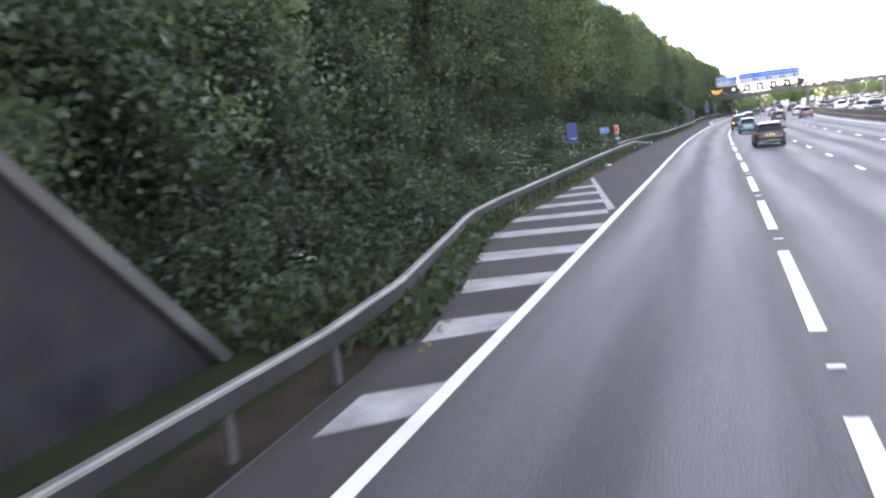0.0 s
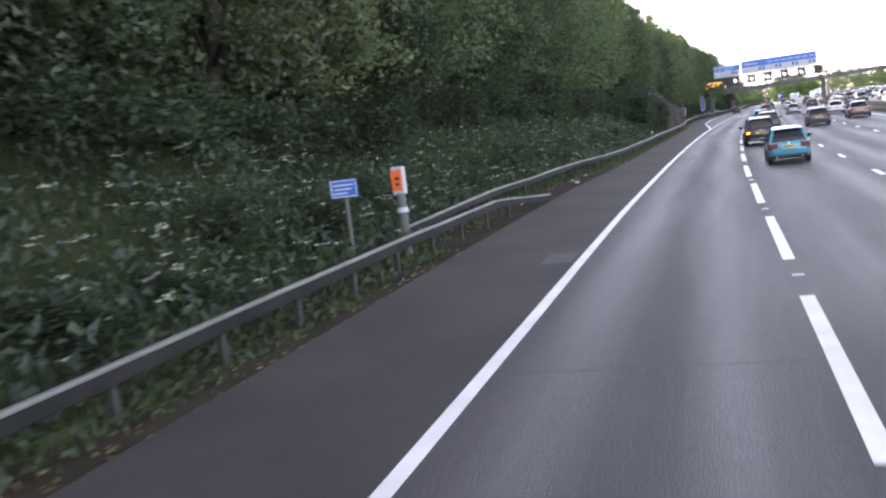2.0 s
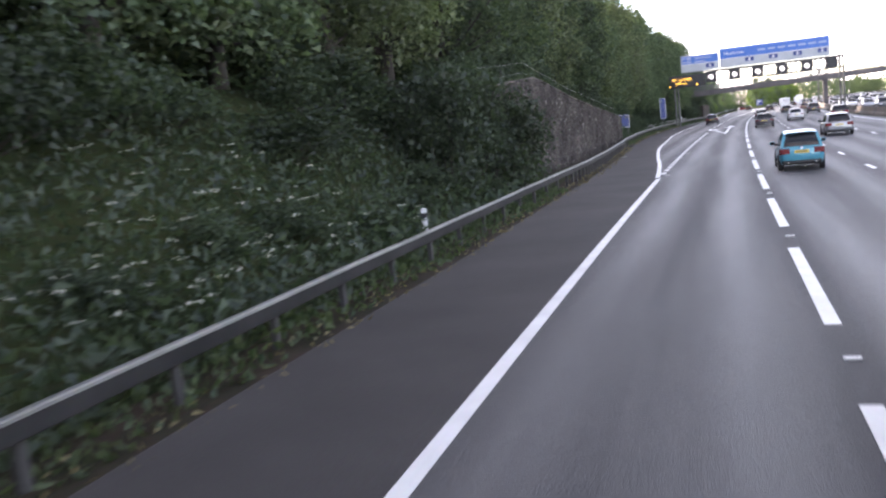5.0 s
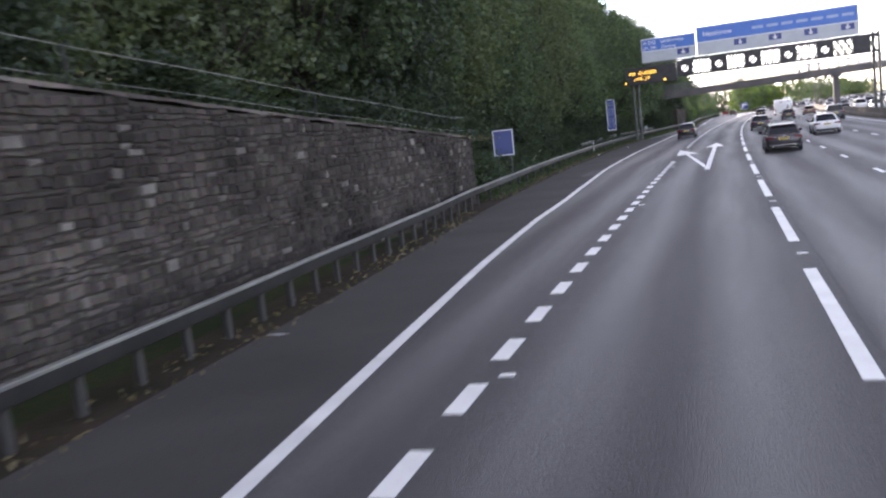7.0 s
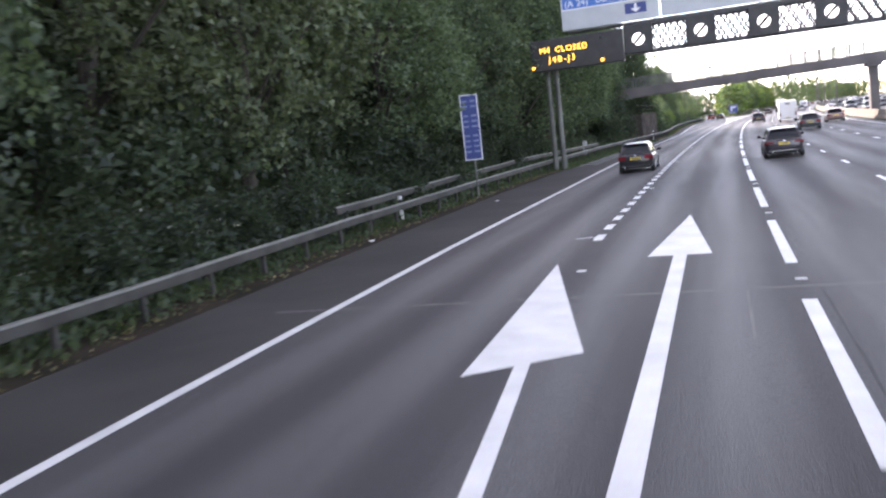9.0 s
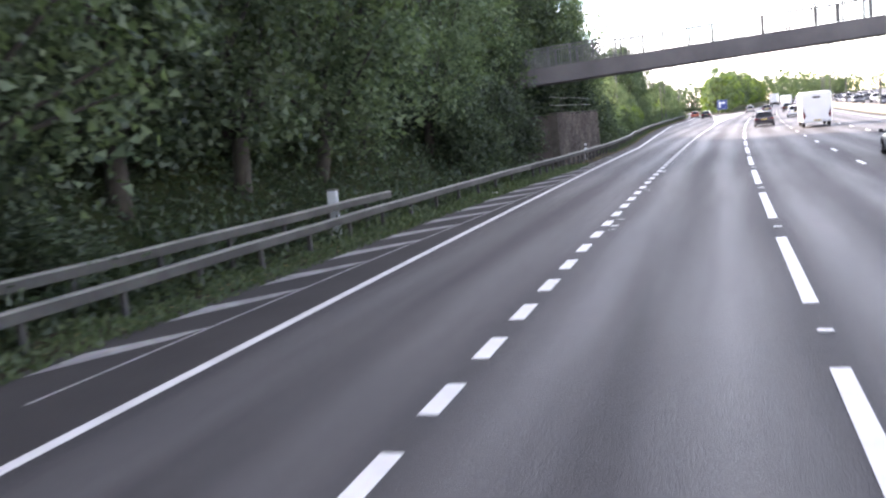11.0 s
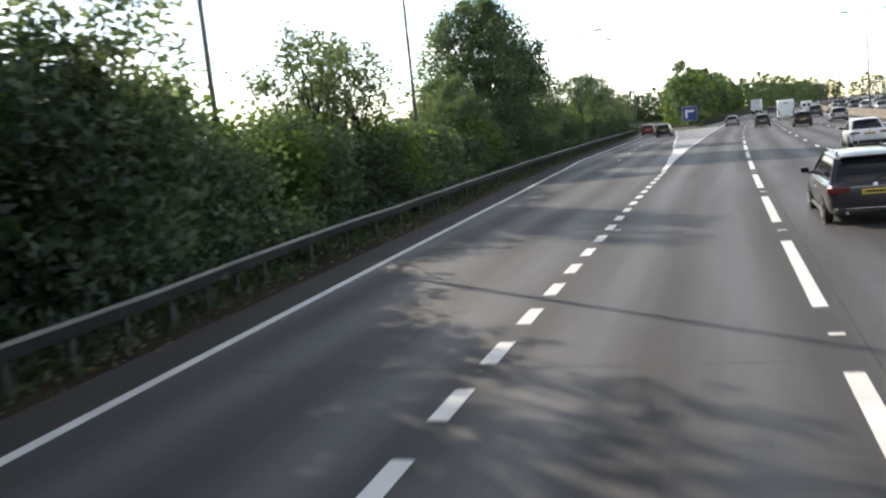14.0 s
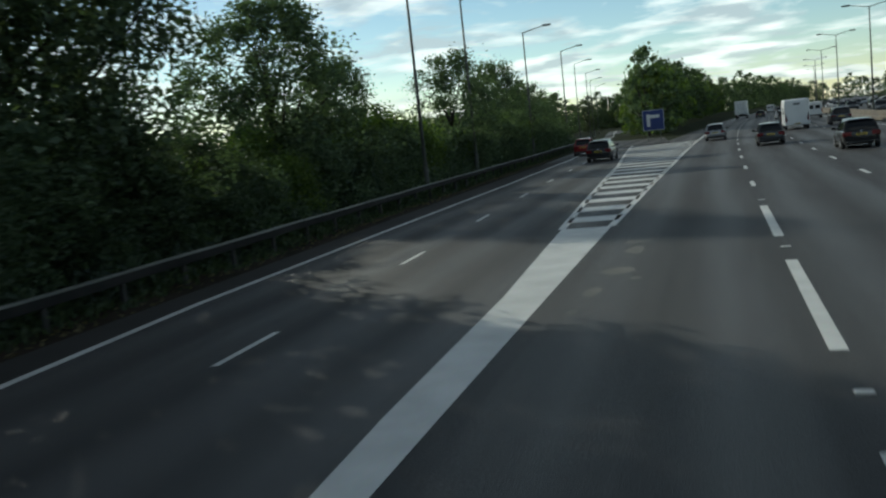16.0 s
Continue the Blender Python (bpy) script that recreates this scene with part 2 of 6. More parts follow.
M_POST = mat("dark_weathered_steel", (0.035, 0.034, 0.034), (0.06, 0.057, 0.055), rough=0.7, metal=0.3, scale=2, fine=25, bump=0.1)
M_STONE = mat("grey_walling_stone", (0.062, 0.054, 0.05), (0.165, 0.145, 0.13), rough=0.95, scale=0.45, fine=16, bump=0.8, spread=0.75, rand=0.36, island=0.36)
M_STONE_PALE = mat("limy_walling_stone", (0.18, 0.165, 0.15), (0.1, 0.09, 0.082), rough=0.95, scale=2.5, fine=20, bump=0.7, spread=0.6, rand=0.3, island=0.3)
# darker copy of the stone: shade of deck and trees put into its colour
M_STONE_2 = mat("shade_dark_walling_stone", (0.055, 0.047, 0.044), (0.105, 0.09, 0.082), rough=0.95, scale=0.6, fine=16, bump=0.7, spread=0.6, rand=0.28, island=0.28)
M_MORTAR = mat("dark_mortar", (0.04, 0.036, 0.032), (0.06, 0.054, 0.048), rough=0.95, scale=2, fine=30, bump=0.4)
M_DECK = mat("bridge_and_shaded_pier_brown", (0.085, 0.078, 0.08), (0.12, 0.11, 0.11), rough=0.7, scale=0.5, fine=10, bump=0.1)
M_DARKCONC = mat("near_black_concrete", (0.018, 0.018, 0.019), (0.032, 0.031, 0.031), rough=0.9, scale=0.9, fine=14, bump=0.3, spread=0.4)
M_COPING = mat("dark_grey_concrete", (0.075, 0.072, 0.068), (0.045, 0.044, 0.042), rough=0.9, scale=0.8, fine=14, bump=0.3, spread=0.4)
M_BLUE = mat("sign_blue", (0.012, 0.032, 0.15), (0.018, 0.04, 0.18), rough=0.4, scale=1, fine=20, bump=0.0, spread=0.1)
# paler blue: the haze before the gantry is mixed into the colour
M_BLUE_2 = mat("hazed_sign_blue", (0.03, 0.12, 0.42), (0.035, 0.14, 0.46), rough=0.4, scale=1, fine=20, bump=0.0, spread=0.1)
M_SIGNW = mat("sign_white", (0.72, 0.73, 0.74), (0.62, 0.63, 0.64), rough=0.45, scale=1, fine=15, bump=0.0, spread=0.1)
M_SIGNGREY = mat("sign_pale_grey_panel", (0.42, 0.45, 0.48), (0.36, 0.39, 0.42), rough=0.5, scale=1, fine=15, bump=0.0, spread=0.15)
M_BLACK = mat("black_enclosure", (0.018, 0.018, 0.02), (0.03, 0.03, 0.032), rough=0.55, scale=2, fine=20, bump=0.05)
M_TRUSS = mat("gantry_dark_steel", (0.055, 0.057, 0.062), (0.08, 0.08, 0.085), rough=0.6, metal=0.3, scale=1, fine=20, bump=0.05)
M_AMBER = mat("amber_dots", (1.0, 0.55, 0.06), (1.0, 0.5, 0.05), rough=0.5, bump=0, spread=0, emit=0.7)
M_LAMPW = mat("white_signal_light", (1.0, 0.98, 0.94), (1, 0.98, 0.94), rough=0.5, bump=0, spread=0, emit=0.3)
M_ORANGE = mat("orange_reflective", (0.85, 0.16, 0.03), (0.7, 0.12, 0.02), rough=0.5, scale=6, fine=30, bump=0.05)
M_WIRE = mat("pale_galvanised_wire", (0.34, 0.34, 0.33), (0.25, 0.25, 0.24), rough=0.5, metal=0.3, scale=3, fine=20, bump=0.0)
M_BARK = mat("bark", (0.034, 0.029, 0.024), (0.06, 0.052, 0.042), rough=0.95, scale=4, fine=30, bump=0.8, spread=0.5)
M_TREE = leaf_mat("tree_leaves", (0.043, 0.068, 0.041), (0.122, 0.16, 0.095), sheen=0.035)
M_TREE2 = leaf_mat("olive_tree_leaves", (0.058, 0.077, 0.045), (0.15, 0.18, 0.105), sheen=0.035)
# dark shrub greens; on hedge and thicket they also stand for shade
M_SHRUB = leaf_mat("shrub_and_shaded_leaves", (0.02, 0.033, 0.02), (0.055, 0.077, 0.043), sheen=0.045)
# brighter green: the sunlit look of hedge and far trees is coloured in
M_HEDGE = leaf_mat("sun_bright_leaves", (0.05, 0.09, 0.02), (0.14, 0.19, 0.045), 0.5)

M_GRASS = leaf_mat("grass_blades", (0.026, 0.044, 0.02), (0.07, 0.092, 0.042), 0.35)
M_DRY = leaf_mat("dry_grass_blades", (0.12, 0.10, 0.05), (0.24, 0.20, 0.11), 0.3)
M_FLOWER = leaf_mat("white_flowers", (0.55, 0.55, 0.48), (0.75, 0.75, 0.68), 0.2)


for m, spec in ((M_RAIL, 0.15), (M_RAIL_DARK, 0.12), (M_GROUND, 0.05), (M_DIRT, 0.05), (M_DUSTY, 0.2), (M_STONE, 0.1), (M_STONE_2, 0.1), (M_MORTAR, 0.1), (M_DARKCONC, 0.12)):
    m.node_tree.nodes["Principled BSDF"].inputs["Specular IOR Level"].default_value = spec


# ---------------------------------------------------------------- mesh helpers
def obj(name, mesh, material=None, parent=None, label=""):
    ob = new(name, mesh)
    if material is not None and not mesh.materials:
        mesh.materials.append(material)
    if parent is not None:
        ob.parent = parent
    if label:
        ob["label"] = label
    return ob


def part(name, bm, material, parent=None, label="", smooth=False):
    """Links a bmesh as one mesh object."""
    me = bpy.data.meshes.new(name)
    bm.normal_update()
    bm.to_mesh(me)
    bm.free()
    if smooth:
        for p in me.polygons:
            p.use_smooth = True
    return obj(name, me, material, parent, label)


def mesh(name, verts, faces, material=None):
    me = bpy.data.meshes.new(name)
    me.from_pydata([tuple(v) for v in verts], [], [tuple(f) for f in faces])
    me.update()
    if material is not None:
        me.materials.append(material)
    return me


def box(x0, x1, y0, y1, z0, z1, bevel=0.0, bm=None, m=None):
    bm = bm or bmesh.new()
    r = bmesh.ops.create_cube(bm, size=1)
    bmesh.ops.scale(bm, vec=(x1 - x0, y1 - y0, z1 - z0), verts=r["verts"])
    bmesh.ops.translate(bm, vec=((x0 + x1) / 2, (y0 + y1) / 2, (z0 + z1) / 2), verts=r["verts"])
    if bevel:
        es = list({e for v in r["verts"] for e in v.link_edges})
        out = bmesh.ops.bevel(bm, geom=es, offset=bevel, segments=1, affect="EDGES")
        r["verts"] = list({v for f in out["faces"] for v in f.verts} | {v for v in r["verts"] if v.is_valid})
    if m is not None:
        bmesh.ops.transform(bm, matrix=m, verts=r["verts"])
    return bm


def rod(a, b, r0, r1=None, sides=8, bm=None):
    """A tapered round bar from a to b."""
    bm = bm or bmesh.new()
    a, b = Vector(a), Vector(b)
    out = bmesh.ops.create_cone(bm, cap_ends=True, segments=sides, radius1=r0, radius2=r0 if r1 is None else r1, depth=(b - a).length)
    q = (b - a).to_track_quat("Z", "Y").to_matrix().to_4x4()
    bmesh.ops.transform(bm, matrix=Matrix.Translation((a + b) / 2) @ q, verts=out["verts"])
    return bm


def empty(name, m, label="", category="", group="", kind=""):
    ob = new(name)
    ob.matrix_world = m
    return tagged(ob, label, category, group, kind)


def strip(name, rows, material, z=0.0):
    """A band on the road from rows of (along, left offset, right offset)."""
    vs, fs = [], []
    for s, l0, r0 in rows:
        vs += [R(s, l0, z), R(s, r0, z)]
    for i in range(len(rows) - 1):
        fs.append((2 * i, 2 * i + 1, 2 * i + 3, 2 * i + 2))
    return mesh(name, vs, fs, material)


def writing(name, text, size, material, parent, at, m=None, label="", spacing=1.0):
    cu = bpy.data.curves.new(name, "FONT")
    cu.body, cu.size, cu.extrude = text, size, 0.004
    cu.resolution_u = 3
    cu.space_character = spacing
    tmp = bpy.data.objects.new("tmp", cu)
    scene.collection.objects.link(tmp)
    me = bpy.data.meshes.new_from_object(tmp)
    bpy.data.objects.remove(tmp)
    ob = obj(name, me, None, parent, label)
    me.materials.clear()
    me.materials.append(material)
    ob.matrix_local = Matrix.Translation(at) @ (m or pose(0, 0, 0, 90, 0, 0))
    return ob


# ---------------------------------------------------------------- lines of the plan
L1, L2, L3, L4, L5 = -2.52, 1.44, 5.27, 9.1, 12.9  # lane lines, left to right
RAIL = [(-40, -3.9), (-1, -3.9), (2, -4.15), (8, -5.2), (12, -5.95), (16, -6.15), (31, -6.38), (45, -6.55), (56, -6.6), (62, -6.5), (67, -6.3), (70.5, -5.8)]
RAIL_2 = [(59, -7.4), (70, -7.8), (76, -7.4), (81, -7.3), (85, -6.88), (88.5, -6.32), (92, -6.0), (97, -5.8), (110, -5.82), (125, -6.0), (140, -6.25), (150, -6.42), (161, -6.95), (173, -7.75), (178, -8.1),
          (185, -8.75), (190, -9.0), (200, -9.6), (210, -10.0), (226, -10.45), (247, -10.5), (262, -10.2), (278, -9.75), (287, -9.3), (296, -8.7),
          (303, -8.35), (315, -8.05), (325, -8.3), (334, -8.8), (340, -9.4), (348, -9.8), (368, -11.05), (374, -11.45), (385, -11.9),
          (400, -12.6), (440, -14.3), (470, -16.2)]
EDGE = [(20, -2.53), (50, -2.47), (65, -2.51), (80, -2.42), (95, -2.37), (110, -2.36), (130, -2.45), (146, -2.52)]  # edge line of the hard shoulder
LANE_SWAY = [(30, 0.0), (55, -0.05), (75, -0.17), (95, -0.11), (115, -0.05), (135, 0.0)]  # the lane lines waver a little
SLIP_EDGE = [(144.6, -2.6), (148.4, -2.83), (152.3, -3.1), (156.5, -3.45), (160, -3.8), (165, -4.22), (171.5, -4.75), (175, -4.96),
             (180, -5.23), (185, -5.35), (190, -5.58), (197, -5.88), (203, -6.15), (210, -6.28), (222, -6.38), (240, -6.3), (268, -6.38),
             (290, -6.38), (318, -6.35), (328, -6.75), (337, -7.2), (347, -7.7), (357, -8.2), (366, -8.75), (374, -9.2), (384, -9.95),
             (396, -10.2), (413, -10.5), (437, -11.4), (460, -12.9), (520, -20.0), (600, -34.0)]
ROAD_LEFT = [(-400, -3.7), (-2, -3.7), (5, -4.5), (12, -5.65), (60, -5.95), (76, -5.9), (86, -5.5), (95, -5.3), (125, -5.45), (150, -6.0), (170, -7.0), (187, -8.3), (210, -9.2),
             (240, -9.6), (262, -9.3), (275, -8.9), (296, -7.6), (318, -7.45), (340, -8.5), (360, -9.8), (380, -10.9), (437, -13.0),
             (460, -14.6), (520, -21.6), (600, -35.6)]
WALL_TOP = [(143, 4.5), (152.8, 5.2), (157, 4.85), (164, 4.2), (172, 3.62), (179.5, 3.13), (187.8, 2.57)]


def rail_lat(s):
    return lerp(s, RAIL) if s < 60 else lerp(s, RAIL_2)


def toe(s):
    """Where the bank on the left begins to rise."""
    return min(rail_lat(s) - 0.8, -6.9)


def bank(s, lat):
    high = lerp(s, [(-300, 5.5), (285, 5.0), (316, 4.0), (334, 1.0), (480, 0.8), (560, 2.5)])
    u = min(1, max(0, (toe(s) - lat) / 9.0))
    z = high * u * u * (3 - 2 * u) + lerp(lat, [(-34, 5.0), (-17, 0.0)]) * lerp(s, [(300, 1.0), (332, 0.0)])
    if 142.5 < s < 188.2:
        z = max(z, lerp(s, WALL_TOP) - 0.08) if lat < -9.45 else 0.0
    if 301.1 < s < 317.2:
        z = max(z, 3.0) if lat < -9.45 else 0.0
    return z


def ground_height(s, lat):
    if lat < -6.9 and s < 460:
        return bank(s, lat) - 0.05
    if s > 455 and -30 < lat < -6:  # island between the slip road and the main road
        u = min(1, max(0, (s - 480) / 60)) * max(0, 1 - abs(lat - (lerp(s, SLIP_EDGE) + 8 - 4.5) / 2) / 12)
        return 1.6 * u - 0.06
    if lat > 38:
        u = min(1, (lat - 38) / 25)
        return 2.2 * u * u * (3 - 2 * u) - 0.06
    return -0.06


def smooth_lats():
    left = [-1400, -700, -350, -180, -110, -75, -55, -42, -34, -28, -24, -21, -19, -17, -15.5, -14.2, -13, -12, -11.2, -10.6, -10, -9.7, -9.5, -9.4, -9.0, -8.4, -7.8, -7.2, -6.8, -6]
    right = [-4, -2, 5, 14, 20, 36, 39, 44, 50, 56, 64, 80, 120, 200, 400, 800, 1400]
    return left + right


def build_ground():
    lats = smooth_lats()
    ss = sorted(set(list(range(-390, -60, 30)) + list(range(-60, 520, 4)) + [142.4, 142.6, 188.1, 188.3, 301.05, 301.2, 317.1, 317.3] + list(range(520, 1600, 40))))
    vs = [R(s, l, ground_height(s, l)) for s in ss for l in lats]
    n = len(lats)
    fs = [(i * n + j, i * n + j + 1, (i + 1) * n + j + 1, (i + 1) * n + j) for i in range(len(ss) - 1) for j in range(n - 1)]
    me = mesh("ground", vs, fs, M_GROUND)
    for p in me.polygons:
        p.use_smooth = True
    return tagged(obj("ground", me), "green-brown earth bank and verges beside the motorway", "ground", kind="structure")


def paved(name, rows, label):
    """Asphalt from rows of (along, left, right), 6 cm thick, with metres in its UV map."""
    vs, fs, uvs = [], [], []
    for s, l0, r0 in rows:
        for l in (l0, l0 + 0.01, (l0 + r0) / 2, r0 - 0.01, r0):
            vs.append(R(s, l, -0.08 if l in (l0, r0) else 0.0))
            uvs.append((l, s))
    for i in range(len(rows) - 1):
        for j in range(4):
            a = 5 * i + j
            fs.append((a, a + 1, a + 6, a + 5))
    me = mesh(name, vs, fs, M_ROAD)
    layer = me.uv_layers.new(name="along")
    for lp in me.loops:
        layer.data[lp.index].uv = uvs[lp.vertex_index]
    return tagged(obj(name, me), label, "road", kind="structure")


build_ground()
steps = [*range(-390, 460, 5)]
paved("road", [(s, lerp(s, ROAD_LEFT), 13.9) for s in steps] + [(s, lerp(s, [(459.9, -14.6), (460, -5.6), (520, -4.2), (700, -4.2)]), 13.9) for s in [455.1, *range(460, 1590, 20)]],
      "worn grey asphalt motorway with polished wheel tracks")
paved("slip_road", [(s, lerp(s, ROAD_LEFT), lerp(s, ROAD_LEFT) + 9.5) for s in range(456, 600, 6)], "grey asphalt slip road bearing away from the motorway")
paved("road_opposite", [(s, 16.4, 34.5) for s in range(-390, 1590, 10)], "grey asphalt carriageway for oncoming traffic")
# dusty strip between tarmac and barrier
verge = strip("verge", [(s, min(rail_lat(s), lerp(s, ROAD_LEFT)) - 0.75, lerp(s, ROAD_LEFT) + 0.02) for s in range(-60, 450, 3)], M_DIRT, -0.012)
tagged(obj("verge", verge), "dusty brown verge with litter under the crash barrier", "verge", kind="structure")


# ---------------------------------------------------------------- road paint
def painted(label):
    return empty("road_marking", Matrix(), label, "road marking", kind="structure")


def dash_mesh(length, width=0.2):
    return mesh("dash", [(-width / 2, 0, 0.006), (width / 2, 0, 0.006), (width / 2, length, 0.006), (-width / 2, length, 0.006),
                         (-width / 2, 0, 0), (width / 2, 0, 0), (width / 2, length, 0), (-width / 2, length, 0)],
                [(0, 1, 2, 3), (4, 5, 1, 0), (5, 6, 2, 1), (6, 7, 3, 2), (7, 4, 0, 3)], M_PAINT)


def dashes(line, me, starts, lat, name="dash"):
    for s in starts:
        obj(name, me, None, line).matrix_world = RP(s, lat + lerp(s, LANE_SWAY), 0.001)


D6, D2, D1 = dash_mesh(6.0), dash_mesh(2.0, 0.15), dash_mesh(1.0, 0.22)
line = painted("long white broken lane line with reflective studs")
dashes(line, D6, [1.12 + 9 * k for k in range(-3, 44)], L2)
dashes(line, D2, [400.6 + 9 * k for k in range(30)], L2)
STUD = bpy.data.meshes.new("stud")
bm = box(-0.09, 0.09, -0.06, 0.06, 0, 0.02, 0.008)
bm.to_mesh(STUD)
bm.free()
STUD.materials.append(M_PAINT)
dashes(line, STUD, [1.12 + 9 * k + 7.5 for k in range(-3, 44)], L2 + 0.02, "stud")
line = painted("close-set white dashes between motorway and slip lane")
dashes(line, D1, [146.5 + 1.965 * k for k in range(30)] + [221.7 + 2 * k for k in range(72)], L1)
dashes(line, STUD, [145.5 + 18 * k for k in range(12)], L1 + 0.26, "stud")
for lat in (L3, L4):
    line = painted("short white broken lane line")
    dashes(line, D2, [5.9 + 9 * k for k in range(-3, 75)], lat)
for lat in (20.3, 24.1, 27.9):
    line = painted("short white broken lane line of the far carriageway")
    dashes(line, D2, [60 + 18 * k for k in range(40)], lat)


def long_line(rows, label, name="edge_line"):
    return tagged(obj(name, strip(name, rows, M_PAINT, 0.006)), label, "road marking", kind="structure")


long_line([(s, lerp(s, EDGE) - 0.1, lerp(s, EDGE) + 0.1) for s in range(-60, 147, 3)], "solid white edge line beside the hard shoulder")
long_line([(s, lerp(s, SLIP_EDGE) - 0.1, lerp(s, SLIP_EDGE) + 0.1) for s in [144.6, *range(146, 600, 2)]], "solid white edge line curving out along the slip lane")
long_line([(s, L5 - 0.1, L5 + 0.1) for s in range(-60, 900, 8)], "solid white edge line by the central reserve")
long_line([(s, 17.4, 17.6) for s in range(-60, 900, 8)], "solid white edge line of the far carriageway")
# the white nose and the hatched gore beyond it
GORE_L = [(365.4, -2.71), (370.7, -2.84), (377.9, -3.2), (382.4, -3.27), (392.5, -3.85), (422, -5.65), (458, -8.75)]
GORE_R = [(365.4, -2.49), (375, -2.54), (392, -2.47), (418, -2.2), (470, -2.1)]
long_line([(s, lerp(s, GORE_L), lerp(s, GORE_R)) for s in [365.4, *range(368, 393, 3)]], "broad white painted nose where the slip lane parts", "nose_marking")
long_line([(s, lerp(s, GORE_L) - 0.1, lerp(s, GORE_L) + 0.12) for s in range(392, 460, 3)], "white line beside the hatched nose")
long_line([(s, lerp(s, GORE_R) - 0.12, lerp(s, GORE_R) + 0.1) for s in range(392, 474, 3)] + [(s, lerp(s, [(474, -2.1), (520, -2.5)]) - 0.1, lerp(s, [(474, -2.1), (520, -2.5)]) + 0.1) for s in range(480, 900, 10)], "white line beside the hatched nose")


def bar(parent, quad, material=M_PAINT, z=0.006):
    """A painted bar from four (along, offset) corners."""
    return obj("bar", mesh("bar", [R(s, l, z) for s, l in quad], [(0, 1, 2, 3)], material), None, parent)


hatch = painted("white hatching in the gore")
for k in range(22):
    s = 393.4 + 2.9 * k
    bar(hatch, [(s, lerp(s, GORE_L)), (s, lerp(s, GORE_R)), (s + 1.3, lerp(s + 1.3, GORE_R)), (s + 1.3, lerp(s + 1.3, GORE_L))])
hatch = painted("worn white hatching across the hard shoulder")
H_L = [(-6, -3.4), (-2, -3.45), (1.5, -3.6), (5, -4.1), (8.5, -4.85), (12, -5.75), (30, -5.75)]
H_R = [(14.5, -2.64), (16.97, -2.95), (32.9, -5.72)]
for s in (-5.9, -2.4, 1.2, 4.6, 8.1, 11.9, 15.5, 19.2, 22.9, 26.5):
    bar(hatch, [(s, lerp(s, H_L)), (s + 0.6, lerp(s + 0.6, H_R)), (s + 1.75, lerp(s + 1.75, H_R)), (s + 1.3, lerp(s + 1.3, H_L))], M_OLD_PAINT)
bar(hatch, [(16.9, -2.93), (17.3, -2.76), (33.2, -5.58), (32.9, -5.71)], M_OLD_PAINT, 0.009)
hatch = painted("worn slanting white bars left of the slip lane edge line")
HATCH_IN = [(258, -7.9), (269, -7.5), (277, -7.08), (288, -6.75), (300, -6.6), (316, -6.53), (330, -6.95)]
HATCH_OUT = [(258, -9.1), (272, -8.76), (284, -8.27), (306, -7.31), (316, -7.0), (330, -7.4)]
for k in range(20):
    s = 259.16 + 3.14 * k
    inner = lerp(s + 2.75, HATCH_IN)
    bar(hatch, [(s, lerp(s, HATCH_OUT)), (s + 1.95, inner - 0.22), (s + 2.75, inner), (s + 1.2, lerp(s + 1.2, HATCH_OUT))], M_OLD_PAINT)
tagged(obj("edge_line", strip("edge_line", [(s, lerp(s, HATCH_IN) - 0.02, lerp(s, HATCH_IN) + 0.05) for s in range(258, 318, 2)], M_OLD_PAINT, 0.006)), "thin worn white line closing the slanting bars", "road marking", kind="structure")
arrow = painted("white forked arrow on the road, one head for each lane")


def polygon(parent, pts, material=M_PAINT, name="arrow", z=0.006):
    return obj(name, mesh(name, [R(s, l, z) for s, l in pts], [tuple(range(len(pts)))], material), None, parent)


polygon(arrow, [(195.3, -0.65), (195.3, -0.41), (218.8, -0.36), (218.8, -0.62)], name="shaft")
polygon(arrow, [(218.75, -1.12), (218.7, 0.12), (225.6, -0.49)], name="arrow_head", z=0.0085)
polygon(arrow, [(196.6, -0.66), (198.8, -0.67), (211.63, -1.99), (211.73, -2.19)], name="shaft", z=0.0085)
polygon(arrow, [(210.7, -2.68), (211.6, -1.36), (218.5, -2.90)], name="arrow_head", z=0.011)
ticks = painted("thin white broken line down the middle of the slip lanes")
TICK = [(379, -6.53), (389, -6.89), (397, -7.36), (405, -7.75), (450, -10)]
for k in range(9):
    s = 379.15 + 8.4 * k
    bar(ticks, [(s, lerp(s, TICK) - 0.06), (s, lerp(s, TICK) + 0.06), (s + 1.95, lerp(s + 1.95, TICK) + 0.06), (s + 1.95, lerp(s + 1.95, TICK) - 0.06)])


def patch(s0, s1, l0, l1, material, label):
    ob = obj("road_patch", mesh("road_patch", [R(s0, l0, 0.003), R(s0 + 0.1, l1, 0.003), R(s1, l1, 0.003), R(s1 - 0.1, l0, 0.003)], [(0, 1, 2, 3)], material))
    return tagged(ob, label, "road patch", kind="structure")


patch(215.0, 215.18, -7.5, 12.8, M_PALE, "pale transverse joint across the carriageway")
patch(88.8, 89.5, -1.9, -0.9, M_PATCH, "dark repaired patch in the wheel track")
patch(295.4, 295.95, -4.42, -3.7, M_PALE, "pale square drain cover set in the asphalt")
patch(222.2, 222.4, -3.1, -2.62, M_PAINT, "short white tick beside the dashes")


